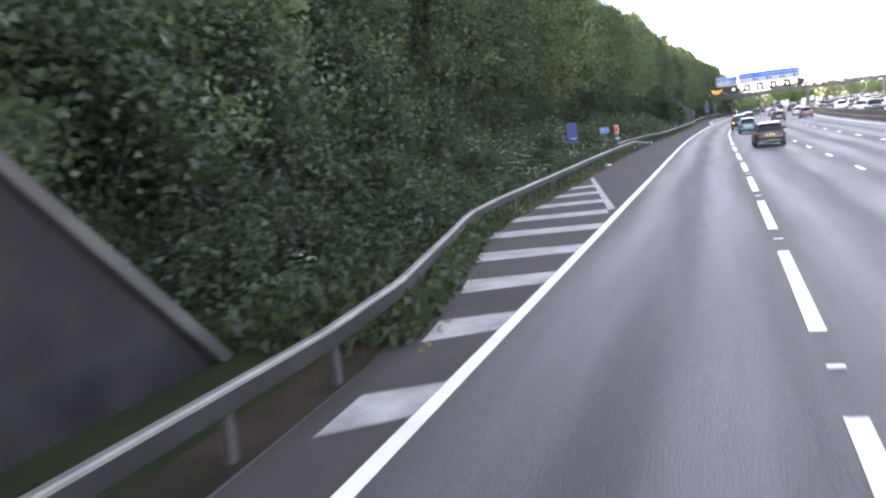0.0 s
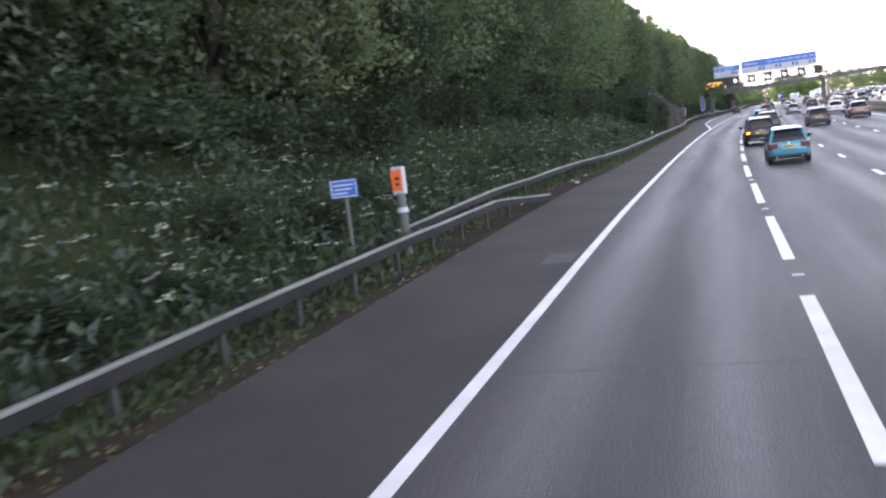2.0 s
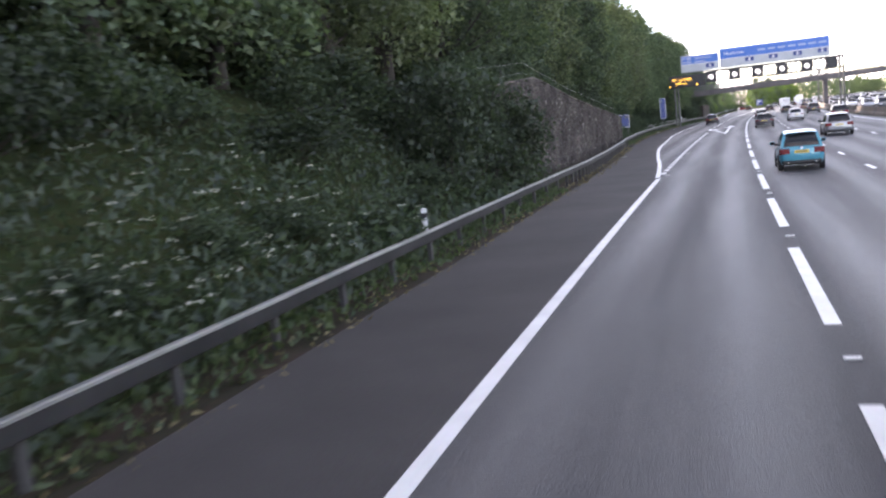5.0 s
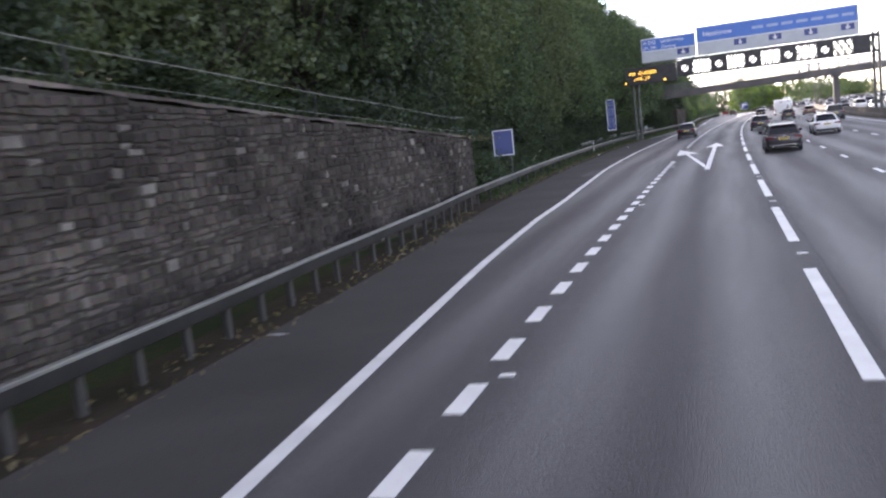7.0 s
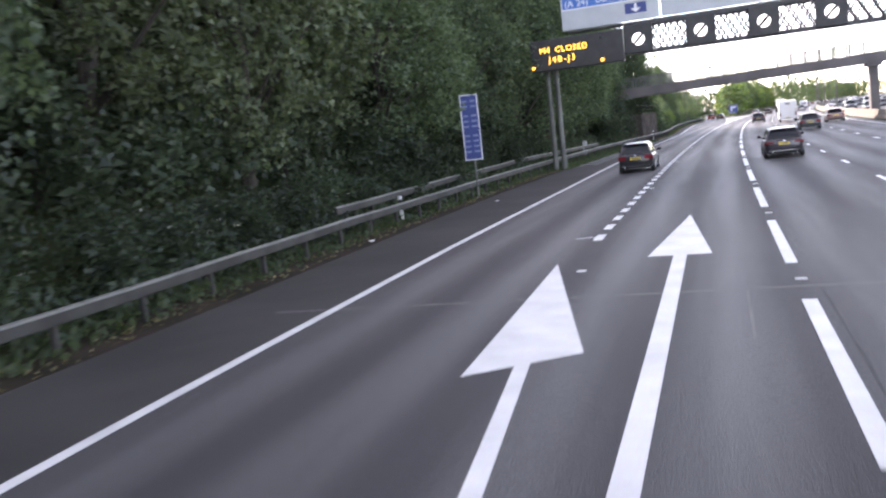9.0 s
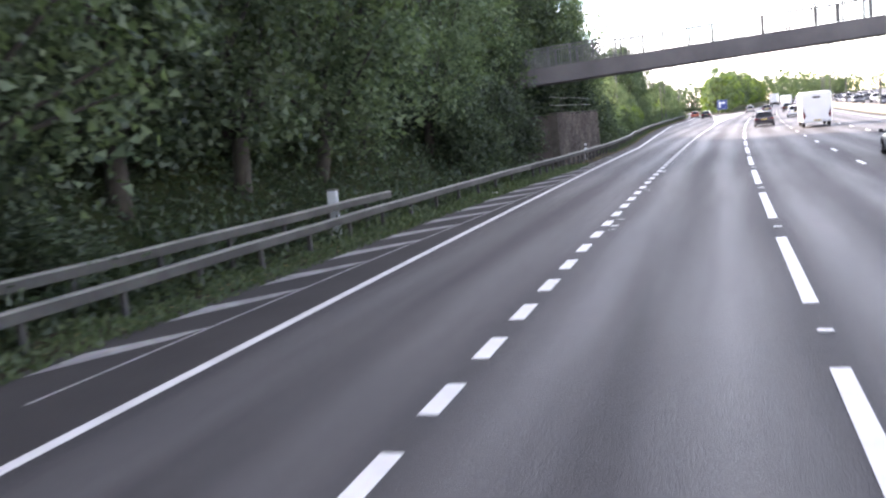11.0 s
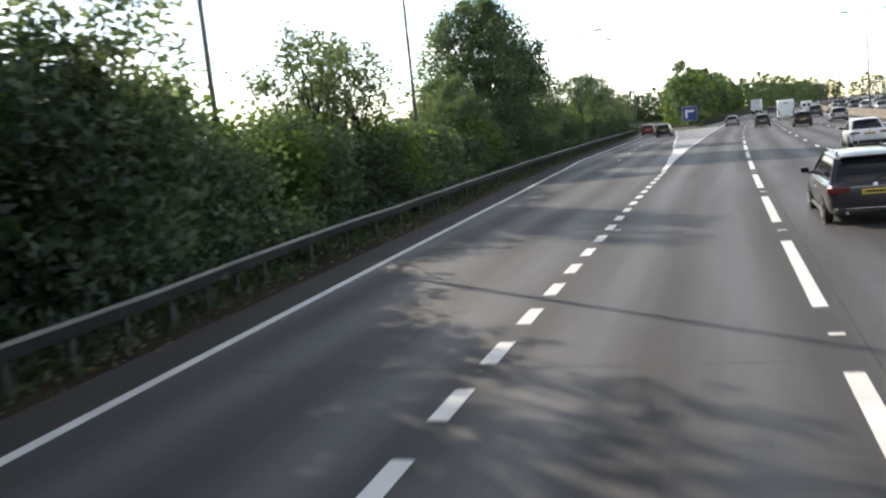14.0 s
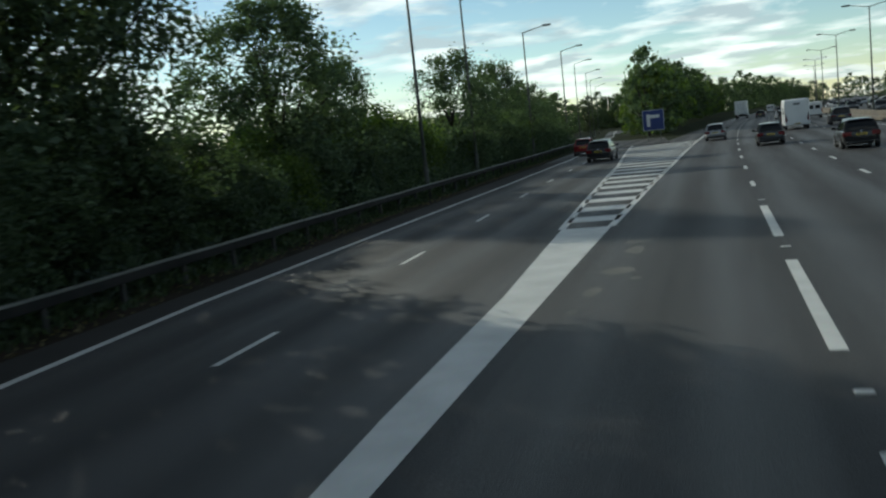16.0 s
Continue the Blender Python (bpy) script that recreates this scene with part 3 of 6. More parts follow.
def scuff(s, lat, along, across, seed, material=M_PALE, label="ragged pale scuffed patch by the painted nose"):
    """An uneven worn blotch."""
    r = random.Random(seed)
    pts = [(s + along / 2 * math.sin(a) * r.uniform(0.6, 1.1), lat + across / 2 * math.cos(a) * r.uniform(0.6, 1.1)) for a in [k * math.pi / 5.5 for k in range(11)]]
    ob = obj("road_patch", mesh("road_patch", [R(p, q, 0.003) for p, q in pts], [tuple(range(11))], material))
    return tagged(ob, label, "road patch", kind="structure")


for i, (s, lat, along, across) in enumerate(((388.8, -1.5, 0.55, 0.9), (387.5, -1.45, 1.1, 0.5), (385.0, -1.55, 0.9, 0.7), (383.2, -1.8, 0.9, 0.38), (381.6, -1.9, 0.4, 0.25), (384.2, -1.2, 0.3, 0.3))):
    scuff(s, lat, along, across, 90 + i)
scuff(335.95, -6.42, 0.45, 0.5, 97, M_PATCH, "dark broken patch beside the edge line")
scuff(339.0, 0.55, 0.25, 0.3, 98, M_PALE, "small pale scuff in the lane")
scuff(11.6, 0.0, 0.35, 0.22, 99, M_PATCH, "small dark oil stain in the lane")
scuff(182.6, -1.09, 0.6, 0.16, 100, M_PATCH, "short dark mark in the lane")
for s0, l0, l1 in ((48.85, -2.2, 1.2), (67.4, -2.3, 1.1), (331.5, -6.2, 5.0)):
    patch(s0, s0 + 0.07, l0, l1, M_PATCH, "thin dark joint across the lane")
for s0, l0, across in ((87.0, -4.3, 0.75), (90.2, -5.3, 0.9), (79.3, -3.15, 0.35), (76.9, -4.4, 0.3)):
    scuff(s0, l0, 0.16, across, int(s0), M_PALE, "faint pale scrape on the hard shoulder")
patch(56.6, 58.05, -3.36, -2.7, M_PATCH, "dark repaired patch on the hard shoulder")
for s, l in ((270.9, -2.3), (272.9, -2.3), (281, -2.3), (289.3, -2.3), (293.2, -2.3), (295.2, -2.28), (297.1, -2.28), (299.1, -2.3), (301.1, -2.26), (303.0, -2.3), (313, -2.3), (316.5, -2.3)):
    patch(s - 0.06, s + 0.1, l - 0.06, l + 0.14, M_PAINT, "small white stud beside the dashes")
dust = strip("hard_shoulder", [(s, lerp(s, ROAD_LEFT) + 0.02, (lerp(s, EDGE) if s < 146 else lerp(s, SLIP_EDGE)) - 0.02) for s in range(-60, 440, 4)], M_DUSTY, 0.002)
tagged(obj("hard_shoulder", dust), "dusty brownish hard shoulder beside the edge line", "road", kind="structure")
for s0, s1, lat in ((160, 216, 1.66), (318, 352, 1.7)):
    seam = strip("road_seam", [(s, lat + 0.008 * math.sin(s * 0.6), lat + 0.035 + 0.008 * math.sin(s * 0.6 + 0.3) + 0.015 * math.sin(s * 2.3)) for s in np.arange(s0, s1, 1.0)], M_PATCH, 0.003)
    tagged(obj("road_seam", seam), "thin dark crack along the joint between two lanes", "road joint", kind="structure")
patch(364.5, 364.6, -8.4, -2.9, M_PATCH, "thin dark joint across the slip lane")
patch(365.7, 365.85, -3.15, -2.85, M_PATCH, "dark stud beside the painted nose")
patch(365.7, 365.85, -2.35, -2.1, M_PATCH, "dark stud beside the painted nose")
patch(212.0, 215.0, 0.62, 0.66, M_PALE, "thin pale scratch in the asphalt")
patch(198.6, 203.0, -6.9, -6.05, M_PATCH, "dark triangular stain on the hard shoulder")

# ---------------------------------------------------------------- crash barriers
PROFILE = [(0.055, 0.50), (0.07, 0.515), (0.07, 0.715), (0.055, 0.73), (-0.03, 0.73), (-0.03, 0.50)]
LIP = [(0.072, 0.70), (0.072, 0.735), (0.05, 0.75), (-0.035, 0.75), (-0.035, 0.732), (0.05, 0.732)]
bm = box(-0.05, 0.05, -0.06, 0.06, -0.3, 0.70, 0.008)
box(-0.09, 0.0, -0.04, 0.04, 0.42, 0.70, 0, bm, Matrix.Translation((0.06, 0, 0)))
POST = bpy.data.meshes.new("post")
bm.to_mesh(POST)
bm.free()
POST.materials.append(M_POST)


def barrier(lat_of, s0, s1, posts, label, ends=(0.0, 0.0), lift=0.0, face=M_RAIL):
    thing = empty("crash_barrier", RP(s0, lat_of(s0)), label, "crash barrier", "crash barriers")
    inv = thing.matrix_world.inverted()
    ss = list(np.arange(s0, s1, 1.5)) + [s1]
    # the lip is its own mesh, to carry the skylit colour
    for name, prof, material in (("rail", PROFILE, face), ("top_lip", LIP, M_LIP_LIT)):
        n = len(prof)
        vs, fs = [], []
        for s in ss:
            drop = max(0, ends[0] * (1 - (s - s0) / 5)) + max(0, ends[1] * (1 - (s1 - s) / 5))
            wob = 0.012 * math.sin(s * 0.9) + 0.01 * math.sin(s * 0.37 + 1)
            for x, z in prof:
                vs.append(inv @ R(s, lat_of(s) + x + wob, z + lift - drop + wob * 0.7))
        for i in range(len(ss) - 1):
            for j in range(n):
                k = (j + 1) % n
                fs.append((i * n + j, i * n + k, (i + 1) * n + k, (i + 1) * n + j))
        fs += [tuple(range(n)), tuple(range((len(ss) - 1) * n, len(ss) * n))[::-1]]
        obj(name, mesh(name, vs, fs, material), None, thing, "upper edge coloured pale, as if lit by the sky" if name == "top_lip" else "")
    for s in posts:
        obj("post", POST, None, thing).matrix_local = inv @ RP(s, lat_of(s) - 0.09, lift - (0.25 if s1 - s < 3 and ends[1] else 0))
    return thing


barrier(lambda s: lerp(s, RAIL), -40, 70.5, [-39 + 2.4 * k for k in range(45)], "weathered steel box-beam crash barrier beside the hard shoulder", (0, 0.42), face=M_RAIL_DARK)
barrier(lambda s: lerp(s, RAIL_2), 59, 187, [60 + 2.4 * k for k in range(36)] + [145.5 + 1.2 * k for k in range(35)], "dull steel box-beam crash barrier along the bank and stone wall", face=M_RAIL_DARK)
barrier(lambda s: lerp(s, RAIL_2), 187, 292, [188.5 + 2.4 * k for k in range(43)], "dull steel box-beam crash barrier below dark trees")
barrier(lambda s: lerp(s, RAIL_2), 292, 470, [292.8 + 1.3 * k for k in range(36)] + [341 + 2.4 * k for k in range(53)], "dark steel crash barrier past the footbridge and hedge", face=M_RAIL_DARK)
barrier(lambda s: lerp(s, [(226, -11.3), (255, -12.1), (268, -10.9), (276.6, -10.3)]), 226, 276.6, [227 + 2.4 * k for k in range(21)], "second rusty crash barrier set behind the first", (0, 0), 0.3)
kerb = empty("concrete_barrier", Matrix(), "long brownish concrete barrier in the central reserve", "barrier")
for a in range(-60, 900, 12):
    vs, fs = [], []
    prof = [(14.55, 0), (14.62, 0.25), (14.78, 0.4), (14.83, 0.92), (15.03, 0.92), (15.08, 0.4), (15.24, 0.25), (15.31, 0)]
    for s in (a + 0.02, a + 11.98):
        vs += [R(s, l, z - 0.03) for l, z in prof]
    fs = [(i, i + 1, i + 9, i + 8) for i in range(7)] + [tuple(range(8))[::-1], tuple(range(8, 16))]
    obj("segment", mesh("segment", vs, fs, M_BARR), None, kerb)
barrier(lambda s: 35.2, -60, 700, [-59 + 6.4 * k for k in range(118)], "distant steel crash barrier of the far carriageway")


# ---------------------------------------------------------------- stone walls
def stone_wall(s0, s1, lat, top_of, label, number, near, stone):
    wall = empty(f"wall_{number}", RP(s0, lat), label, "retaining wall", kind="structure")
    inv = wall.matrix_world.inverted()
    ss = list(np.linspace(s0, s1, 24))
    vs, fs = [], []
    for s in ss:
        t = top_of(s)
        vs += [inv @ R(s, l, z) for l, z in ((lat, -0.2), (lat - 0.02, t), (lat - 0.5, t), (lat - 0.5, -0.2))]
    for i in range(len(ss) - 1):
        for j in range(4):
            k = (j + 1) % 4
            fs.append((4 * i + j, 4 * i + k, 4 * i + 4 + k, 4 * i + 4 + j))
    fs += [(0, 1, 2, 3), tuple(4 * (len(ss) - 1) + j for j in (3, 2, 1, 0))]
    obj("core", mesh("core", vs, fs, M_MORTAR), None, wall)
    rng = random.Random(number)
    rest, count = {stone: ([], []), M_STONE_PALE: ([], [])}, 0
    z = 0.0
    while z < 5.1:
        hgt = rng.choice((0.11, 0.14, 0.17, 0.21))
        s = s0 + rng.uniform(0, 0.3)
        while s < s1 - 0.1:
            w = rng.uniform(0.1, 0.46) * (0.7 if rng.random() < 0.3 else 1)
            wave = 0.022 * math.sin(s * 1.7 + z * 5) + 0.012 * math.sin(s * 4.1 + z * 9)
            if z + hgt < top_of(s + w / 2) + 0.1 and s + w < s1 + 0.05:
                d = rng.uniform(0.012, 0.04)
                g = 0.012
                pts = []
                jit = [(rng.uniform(-.022, .022), rng.uniform(-.024, .024)) for _ in range(4)]
                for out, inset in ((-0.01, 0.0), (d, rng.uniform(0.008, 0.03))):
                    pts += [inv @ R(a + ja, lat + out, b + jb) for (a, b), (ja, jb) in zip(((s + g + inset, z + wave + g + inset), (s + w - g - inset, z + wave + g + inset),
                                                                                       (s + w - g - inset, z + wave + hgt - g - inset), (s + g + inset, z + wave + hgt - g - inset)), jit)]
                quads = [(4, 5, 6, 7), (0, 1, 5, 4), (1, 2, 6, 5), (2, 3, 7, 6), (3, 0, 4, 7)]
                face = M_STONE_PALE if stone is M_STONE and rng.random() < 0.02 + 0.05 * (math.sin(s * 0.9 + z) > 0.5) else stone
                if near[0] < s < near[1] and count < 300 and z > 0.5:
                    obj("stone", mesh("stone", pts, quads, face), None, wall)
                    count += 1
                else:
                    rest_v, rest_f = rest[face]
                    b = len(rest_v)
                    rest_v += pts
                    rest_f += [tuple(b + i for i in q) for q in quads]
            s += w
        z += hgt
    for face, (rest_v, rest_f) in rest.items():
        if rest_v:
            o = obj("stonework", mesh("stonework", rest_v, rest_f, face), None, wall)
            o["kind"] = "stuff"
    # thin coping stones
    vs, fs = [], []
    s = s0
    while s < s1 - 0.3:
        w = min(rng.uniform(0.5, 0.9), s1 - s)
        b = len(vs)
        for a in (s + 0.01, s + w - 0.01):
            t = top_of(a)
            vs += [inv @ R(a, l, zz) for l, zz in ((lat + 0.025, t + 0.06 + 0.02 * math.sin(a * 3)), (lat + 0.01, t + 0.13), (lat - 0.5, t + 0.13), (lat - 0.5, t + 0.06))]
        fs += [(b, b + 1, b + 5, b + 4), (b + 1, b + 2, b + 6, b + 5), (b + 2, b + 3, b + 7, b + 6), (b, b + 3, b + 2, b + 1), (b + 4, b + 5, b + 6, b + 7)]
        s += w
    obj("coping", mesh("coping", vs, fs, stone), None, wall)
    return wall


stone_wall(143, 187.8, -9.35, lambda s: lerp(s, WALL_TOP), "long coursed rubble stone retaining wall, stained grey", 1, (157, 166), M_STONE)
stone_wall(301.0, 316.8, -9.1, lambda s: 3.1, "coursed stone abutment wall, coloured dark for the shade under the footbridge", 2, (301, 307), M_STONE_2)
return_wall = mesh("wall_3", [R(301.02 + a, l, z) for a in (0, 0.4) for l, z in ((-9.62, -0.2), (-9.62, 3.12), (-15, 3.12), (-15, -0.2))],
                   [(0, 1, 2, 3), (7, 6, 5, 4), (0, 4, 5, 1), (1, 5, 6, 2), (2, 6, 7, 3), (3, 7, 4, 0)], M_STONE_2)
tagged(obj("wall_3", return_wall), "stone return of the abutment wall, in the same shade-dark colour", "retaining wall", kind="structure")


def tube(points, r, sides=5):
    """One thin bar swept along a line of points."""
    vs, fs = [], []
    for p in points:
        vs += [p + Vector((math.cos(2 * math.pi * k / sides) * r, 0, math.sin(2 * math.pi * k / sides) * r)) for k in range(sides)]
    for i in range(len(points) - 1):
        for j in range(sides):
            k = (j + 1) % sides
            fs.append((i * sides + j, i * sides + k, (i + 1) * sides + k, (i + 1) * sides + j))
    return vs, fs


def wire_fence(s0, s1, lat, base_of, wires, label):
    fence = empty("wire_fence", RP(s0, lat), label, "fence")
    inv = fence.matrix_world.inverted()
    k = max(2, int((s1 - s0) / 8))
    for i in range(k):
        s = s0 + (s1 - s0) * (i + 0.5) / k
        obj("post", POST_THIN, None, fence).matrix_local = inv @ RP(s, lat, base_of(s) - 0.1)
    ss = np.linspace(s0, s1, 40)
    for h, r in wires:
        obj("wire", mesh("wire", *tube([inv @ R(s, lat, base_of(s) + h - 0.03 * math.sin(math.pi * k * (s - s0) / (s1 - s0)) ** 2) for s in ss], r), M_WIRE), None, fence)
    return fence


POST_THIN = bpy.data.meshes.new("post")
bm = box(-0.02, 0.02, -0.02, 0.02, -0.2, 1.06, 0.004)
bm.to_mesh(POST_THIN)
bm.free()
POST_THIN.materials.append(M_POST)
wire_fence(143.5, 189, -9.95, lambda s: lerp(s, WALL_TOP), ((0.42, 0.005), (0.95, 0.007)), "thin post and wire fence on top of the stone wall")
wire_fence(301.2, 317, -9.6, lambda s: 3.1, ((0.62, 0.01), (1.1, 0.01)), "thin wire fence on top of the stone abutment")
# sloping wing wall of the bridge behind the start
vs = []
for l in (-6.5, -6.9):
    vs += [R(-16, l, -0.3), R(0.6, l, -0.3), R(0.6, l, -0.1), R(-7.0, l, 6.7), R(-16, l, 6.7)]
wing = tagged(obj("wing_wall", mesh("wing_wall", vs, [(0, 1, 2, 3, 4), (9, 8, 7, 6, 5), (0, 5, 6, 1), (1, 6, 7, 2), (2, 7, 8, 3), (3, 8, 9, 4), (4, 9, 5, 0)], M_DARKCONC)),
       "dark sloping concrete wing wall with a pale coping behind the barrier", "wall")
vs = [R(s, l, z + dz) for l in (-6.4, -7.0) for s, z, dz in ((0.75, -0.12, 0.0), (-7.0, 6.72, 0.0), (-16, 6.72, 0.0), (-16, 6.72, 0.16), (-6.95, 6.72, 0.16), (0.95, -0.12, 0.1))]
obj("coping", mesh("coping", vs, [(0, 1, 4, 5), (1, 2, 3, 4), (11, 10, 7, 6), (10, 9, 8, 7), (5, 4, 10, 11), (4, 3, 9, 10), (0, 5, 11, 6), (0, 6, 7, 1), (1, 7, 8, 2), (2, 8, 9, 3)], M_COPING), None, wing, "dark grey concrete coping")

# ---------------------------------------------------------------- footbridge
BS = 307.0
bridge = empty("footbridge", RP(BS, 0), "steel footbridge with meshed railings over all lanes", "bridge")


def deck_z(x):
    return 5.3 + 0.026 * (x + 6.5)


def bridge_beam(name, x0, x1, y0, y1, za, zb, material):
    vs = [(x, y, deck_z(x) + z) for x in (x0, x1) for y in (y0, y1) for z in (za, zb)]
    return obj(name, mesh(name, vs, [(0, 1, 3, 2), (4, 6, 7, 5), (0, 4, 5, 1), (2, 3, 7, 6), (0, 2, 6, 4), (1, 5, 7, 3)], material), None, bridge)


bridge_beam("edge_beam", -21, 40, -1.45, -1.15, 0.0, 1.05, M_DECK)
bridge_beam("edge_beam", -21, 40, 1.15, 1.45, 0.0, 1.05, M_DECK)
bridge_beam("deck", -21, 40, -1.15, 1.15, 0.25, 0.45, M_DECK)
for y in (-1.3, 1.3):
    bridge_beam("handrail", -21, 40, y - 0.04, y + 0.04, 2.25, 2.33, M_GALV)
    bridge_beam("lower_rail", -21, 40, y - 0.025, y + 0.025, 1.12, 1.17, M_GALV)
    k = 0
    for x in np.arange(-20.5, 40, 1.45):
        bridge_beam("railing_post", x, x + 0.09, y - 0.045, y + 0.045, 1.05, 2.25, M_GALV)
    bm = bmesh.new()
    for x in np.arange(-20.5, 40, 0.16):
        box(x, x + 0.05, y - 0.012, y + 0.012, deck_z(x) + 1.15, deck_z(x) + 2.26, 0, bm)
    o = part("railing_infill", bm, M_GALV, bridge)
    o["kind"] = "stuff"
# piers take the darker deck brown to stand for the shade on them
for x in (15.3, 38.5):
    bm = box(x - 0.45, x + 0.45, -0.8, 0.8, -0.3, deck_z(x) - 0.35, 0.06)
    box(x - 0.75, x + 0.75, -1.4, 1.4, deck_z(x) - 0.36, deck_z(x) + 0.02, 0.03, bm)
    part("pier", bm, M_DECK, bridge)
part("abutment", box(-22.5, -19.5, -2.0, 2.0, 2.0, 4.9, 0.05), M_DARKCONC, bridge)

# ---------------------------------------------------------------- gantry with signs
GS = 257.0
gantry = empty("sign_gantry", RP(GS, 0), "dark lattice steel motorway gantry carrying blue direction signs", "gantry")


def g(name, b, material, label="", parent=None):
    return part(name, b, material, parent or gantry, label)


for y in (-0.55, 0.55):
    g("chord", box(-4.4, 15.6, y - 0.09, y + 0.09, 8.35, 8.55, 0.01), M_TRUSS)
    g("chord", box(-4.4, 15.6, y - 0.09, y + 0.09, 6.7, 6.9, 0.01), M_TRUSS)
    bm = bmesh.new()
    for x in np.arange(-4.4 + 0.3 * (y > 0), 14.8, 0.72):
        rod((x, y, 6.85), (x + 0.9, y, 8.4), 0.06, sides=5, bm=bm)
        rod((x, y, 8.4), (x + 0.9, y, 6.85), 0.06, sides=5, bm=bm)
    g("lattice", bm, M_TRUSS)
g("top_walkway", box(-8.5, 15.6, -0.65, 0.5, 8.56, 8.66, 0.01), M_GALV)
for x in (-4.14, -0.47, 3.08, 6.71, 10.35, 13.9):
    sig = g("signal", box(x - 0.85, x + 0.85, -0.86, -0.60, 6.72, 8.45, 0.03), M_BLACK, "black signal housing")
    if x < 13:
        bm = bmesh.new()
        bmesh.ops.create_cone(bm, cap_ends=True, segments=28, radius1=0.38, radius2=0.38, depth=0.02)
        bmesh.ops.transform(bm, matrix=pose(x, -0.875, 7.55, 90, 0, 0), verts=bm.verts)
        part("signal_light", bm, M_LAMPW, sig, "round white lit signal")
        part("slash", box(-0.42, 0.42, -0.006, 0.006, -0.075, 0.075, 0, None, pose(x, -0.892, 7.55, 0, -45, 0)), M_BLACK, sig)
for x in (-10.1, -9.55, 15.1, 15.65):
    g("leg", rod((x, 0, -0.3), (x, 0, 6.9 if x < 0 else 8.9), 0.17, 0.15, 12), M_GALV, "galvanised gantry leg")
g("leg_head", box(-10.6, -4.3, -0.3, 0.3, 6.75, 7.0, 0.02), M_TRUSS)
msg = g("message_sign", box(-10.9, -5.05, -0.95, -0.45, 6.35, 8.3, 0.05), M_BLACK, "black message board with amber letters")
writing("message", "M4", 0.5, M_AMBER, msg, (-10.3, -0.97, 7.45), spacing=1.15)
writing("message", "CLOSED", 0.5, M_AMBER, msg, (-9.3, -0.97, 7.45), spacing=1.15)
writing("message", "J4B-J3", 0.5, M_AMBER, msg, (-9.75, -0.97, 6.85), spacing=1.4)
for x, z in ((-10.75, 6.6), (-10.75, 8.0), (-6.4, 8.0), (-6.4, 6.6)):
    bm = bmesh.new()
    bmesh.ops.create_uvsphere(bm, u_segments=12, v_segments=8, radius=0.11)
    bmesh.ops.translate(bm, vec=(x, -0.97, z), verts=bm.verts)
    part("amber_lamp", bm, M_AMBER if z < 7 else M_BLACK, msg, "amber warning lamp" if z < 7 else "")
for x0, x1, z0, z1 in ((-8.8, -2.8, 9.05, 11.4), (-2.7, 13.8, 9.25, 11.9)):
    sg = g("direction_sign", box(x0, x1, -0.40, -0.32, 8.72, z1, 0.02), M_SIGNGREY, "pale grey board with a blue direction panel")
    part("blue_panel", box(x0 + 0.12, x1 - 0.12, -0.412, -0.404, z0 + 0.95, z1 - 0.12), M_BLUE_2, sg, "blue panel with white border")
    for a, b, c, d in ((x0 + 0.04, x1 - 0.04, z1 - 0.12, z1 - 0.05), (x0 + 0.04, x1 - 0.04, z0 + 0.88, z0 + 0.95)):
        part("border", box(a, b, -0.412, -0.404, c, d), M_SIGNW, sg)
    for x in np.arange(x0 + 0.8, x1 - 0.4, 2.4):
        part("strut", box(x, x + 0.12, -0.30, -0.16, 8.6, z1 - 0.1), M_TRUSS, sg)
    for x in np.arange(x0 + 4.6, x1 - 0.6, 3.6):
        part("lane_arrow_panel", box(x - 0.65, x + 0.65, -0.412, -0.404, z0 + 0.12, z0 + 0.75), M_BLUE, sg, "small dark blue panel with a white arrow")
        part("lane_arrow", box(x - 0.07, x + 0.07, -0.425, -0.415, z0 + 0.32, z0 + 0.7), M_SIGNW, sg)
        bm = bmesh.new()
        v = [bm.verts.new(p) for p in ((x - 0.3, -0.42, z0 + 0.42), (x, -0.42, z0 + 0.17), (x + 0.3, -0.42, z0 + 0.42))]
        bm.faces.new(v)
        part("arrow_tip", bm, M_SIGNW, sg)
writing("route", "A 243", 0.58, M_SIGNW, gantry, (-8.55, -0.42, 10.72))
writing("place_name", "Leatherhead", 0.5, M_SIGNW, gantry, (-6.6, -0.42, 10.74))
writing("route", "(A 24)", 0.58, M_SIGNW, gantry, (-8.55, -0.42, 10.12))
writing("place_name", "Dorking", 0.5, M_SIGNW, gantry, (-6.6, -0.42, 10.14))
writing("place_name", "Heathrow", 0.75, M_SIGNW, gantry, (-2.0, -0.42, 10.75))
M_SOFT = mat("pale_sign_lettering", (0.3, 0.38, 0.55), (0.26, 0.34, 0.5), rough=0.5, scale=2, fine=15, bump=0.0, spread=0.2)
for k, x in enumerate(np.arange(3.2, 12.6, 1.5)):
    part("lettering", box(x, x + 1.15, -0.42, -0.413, 10.82, 11.12), M_SOFT, gantry)


# ---------------------------------------------------------------- roadside signs and posts
M_INK = mat("faded_white_lettering", (0.16, 0.2, 0.34), (0.12, 0.16, 0.3), rough=0.5, scale=2, fine=15, bump=0.0, spread=0.2)


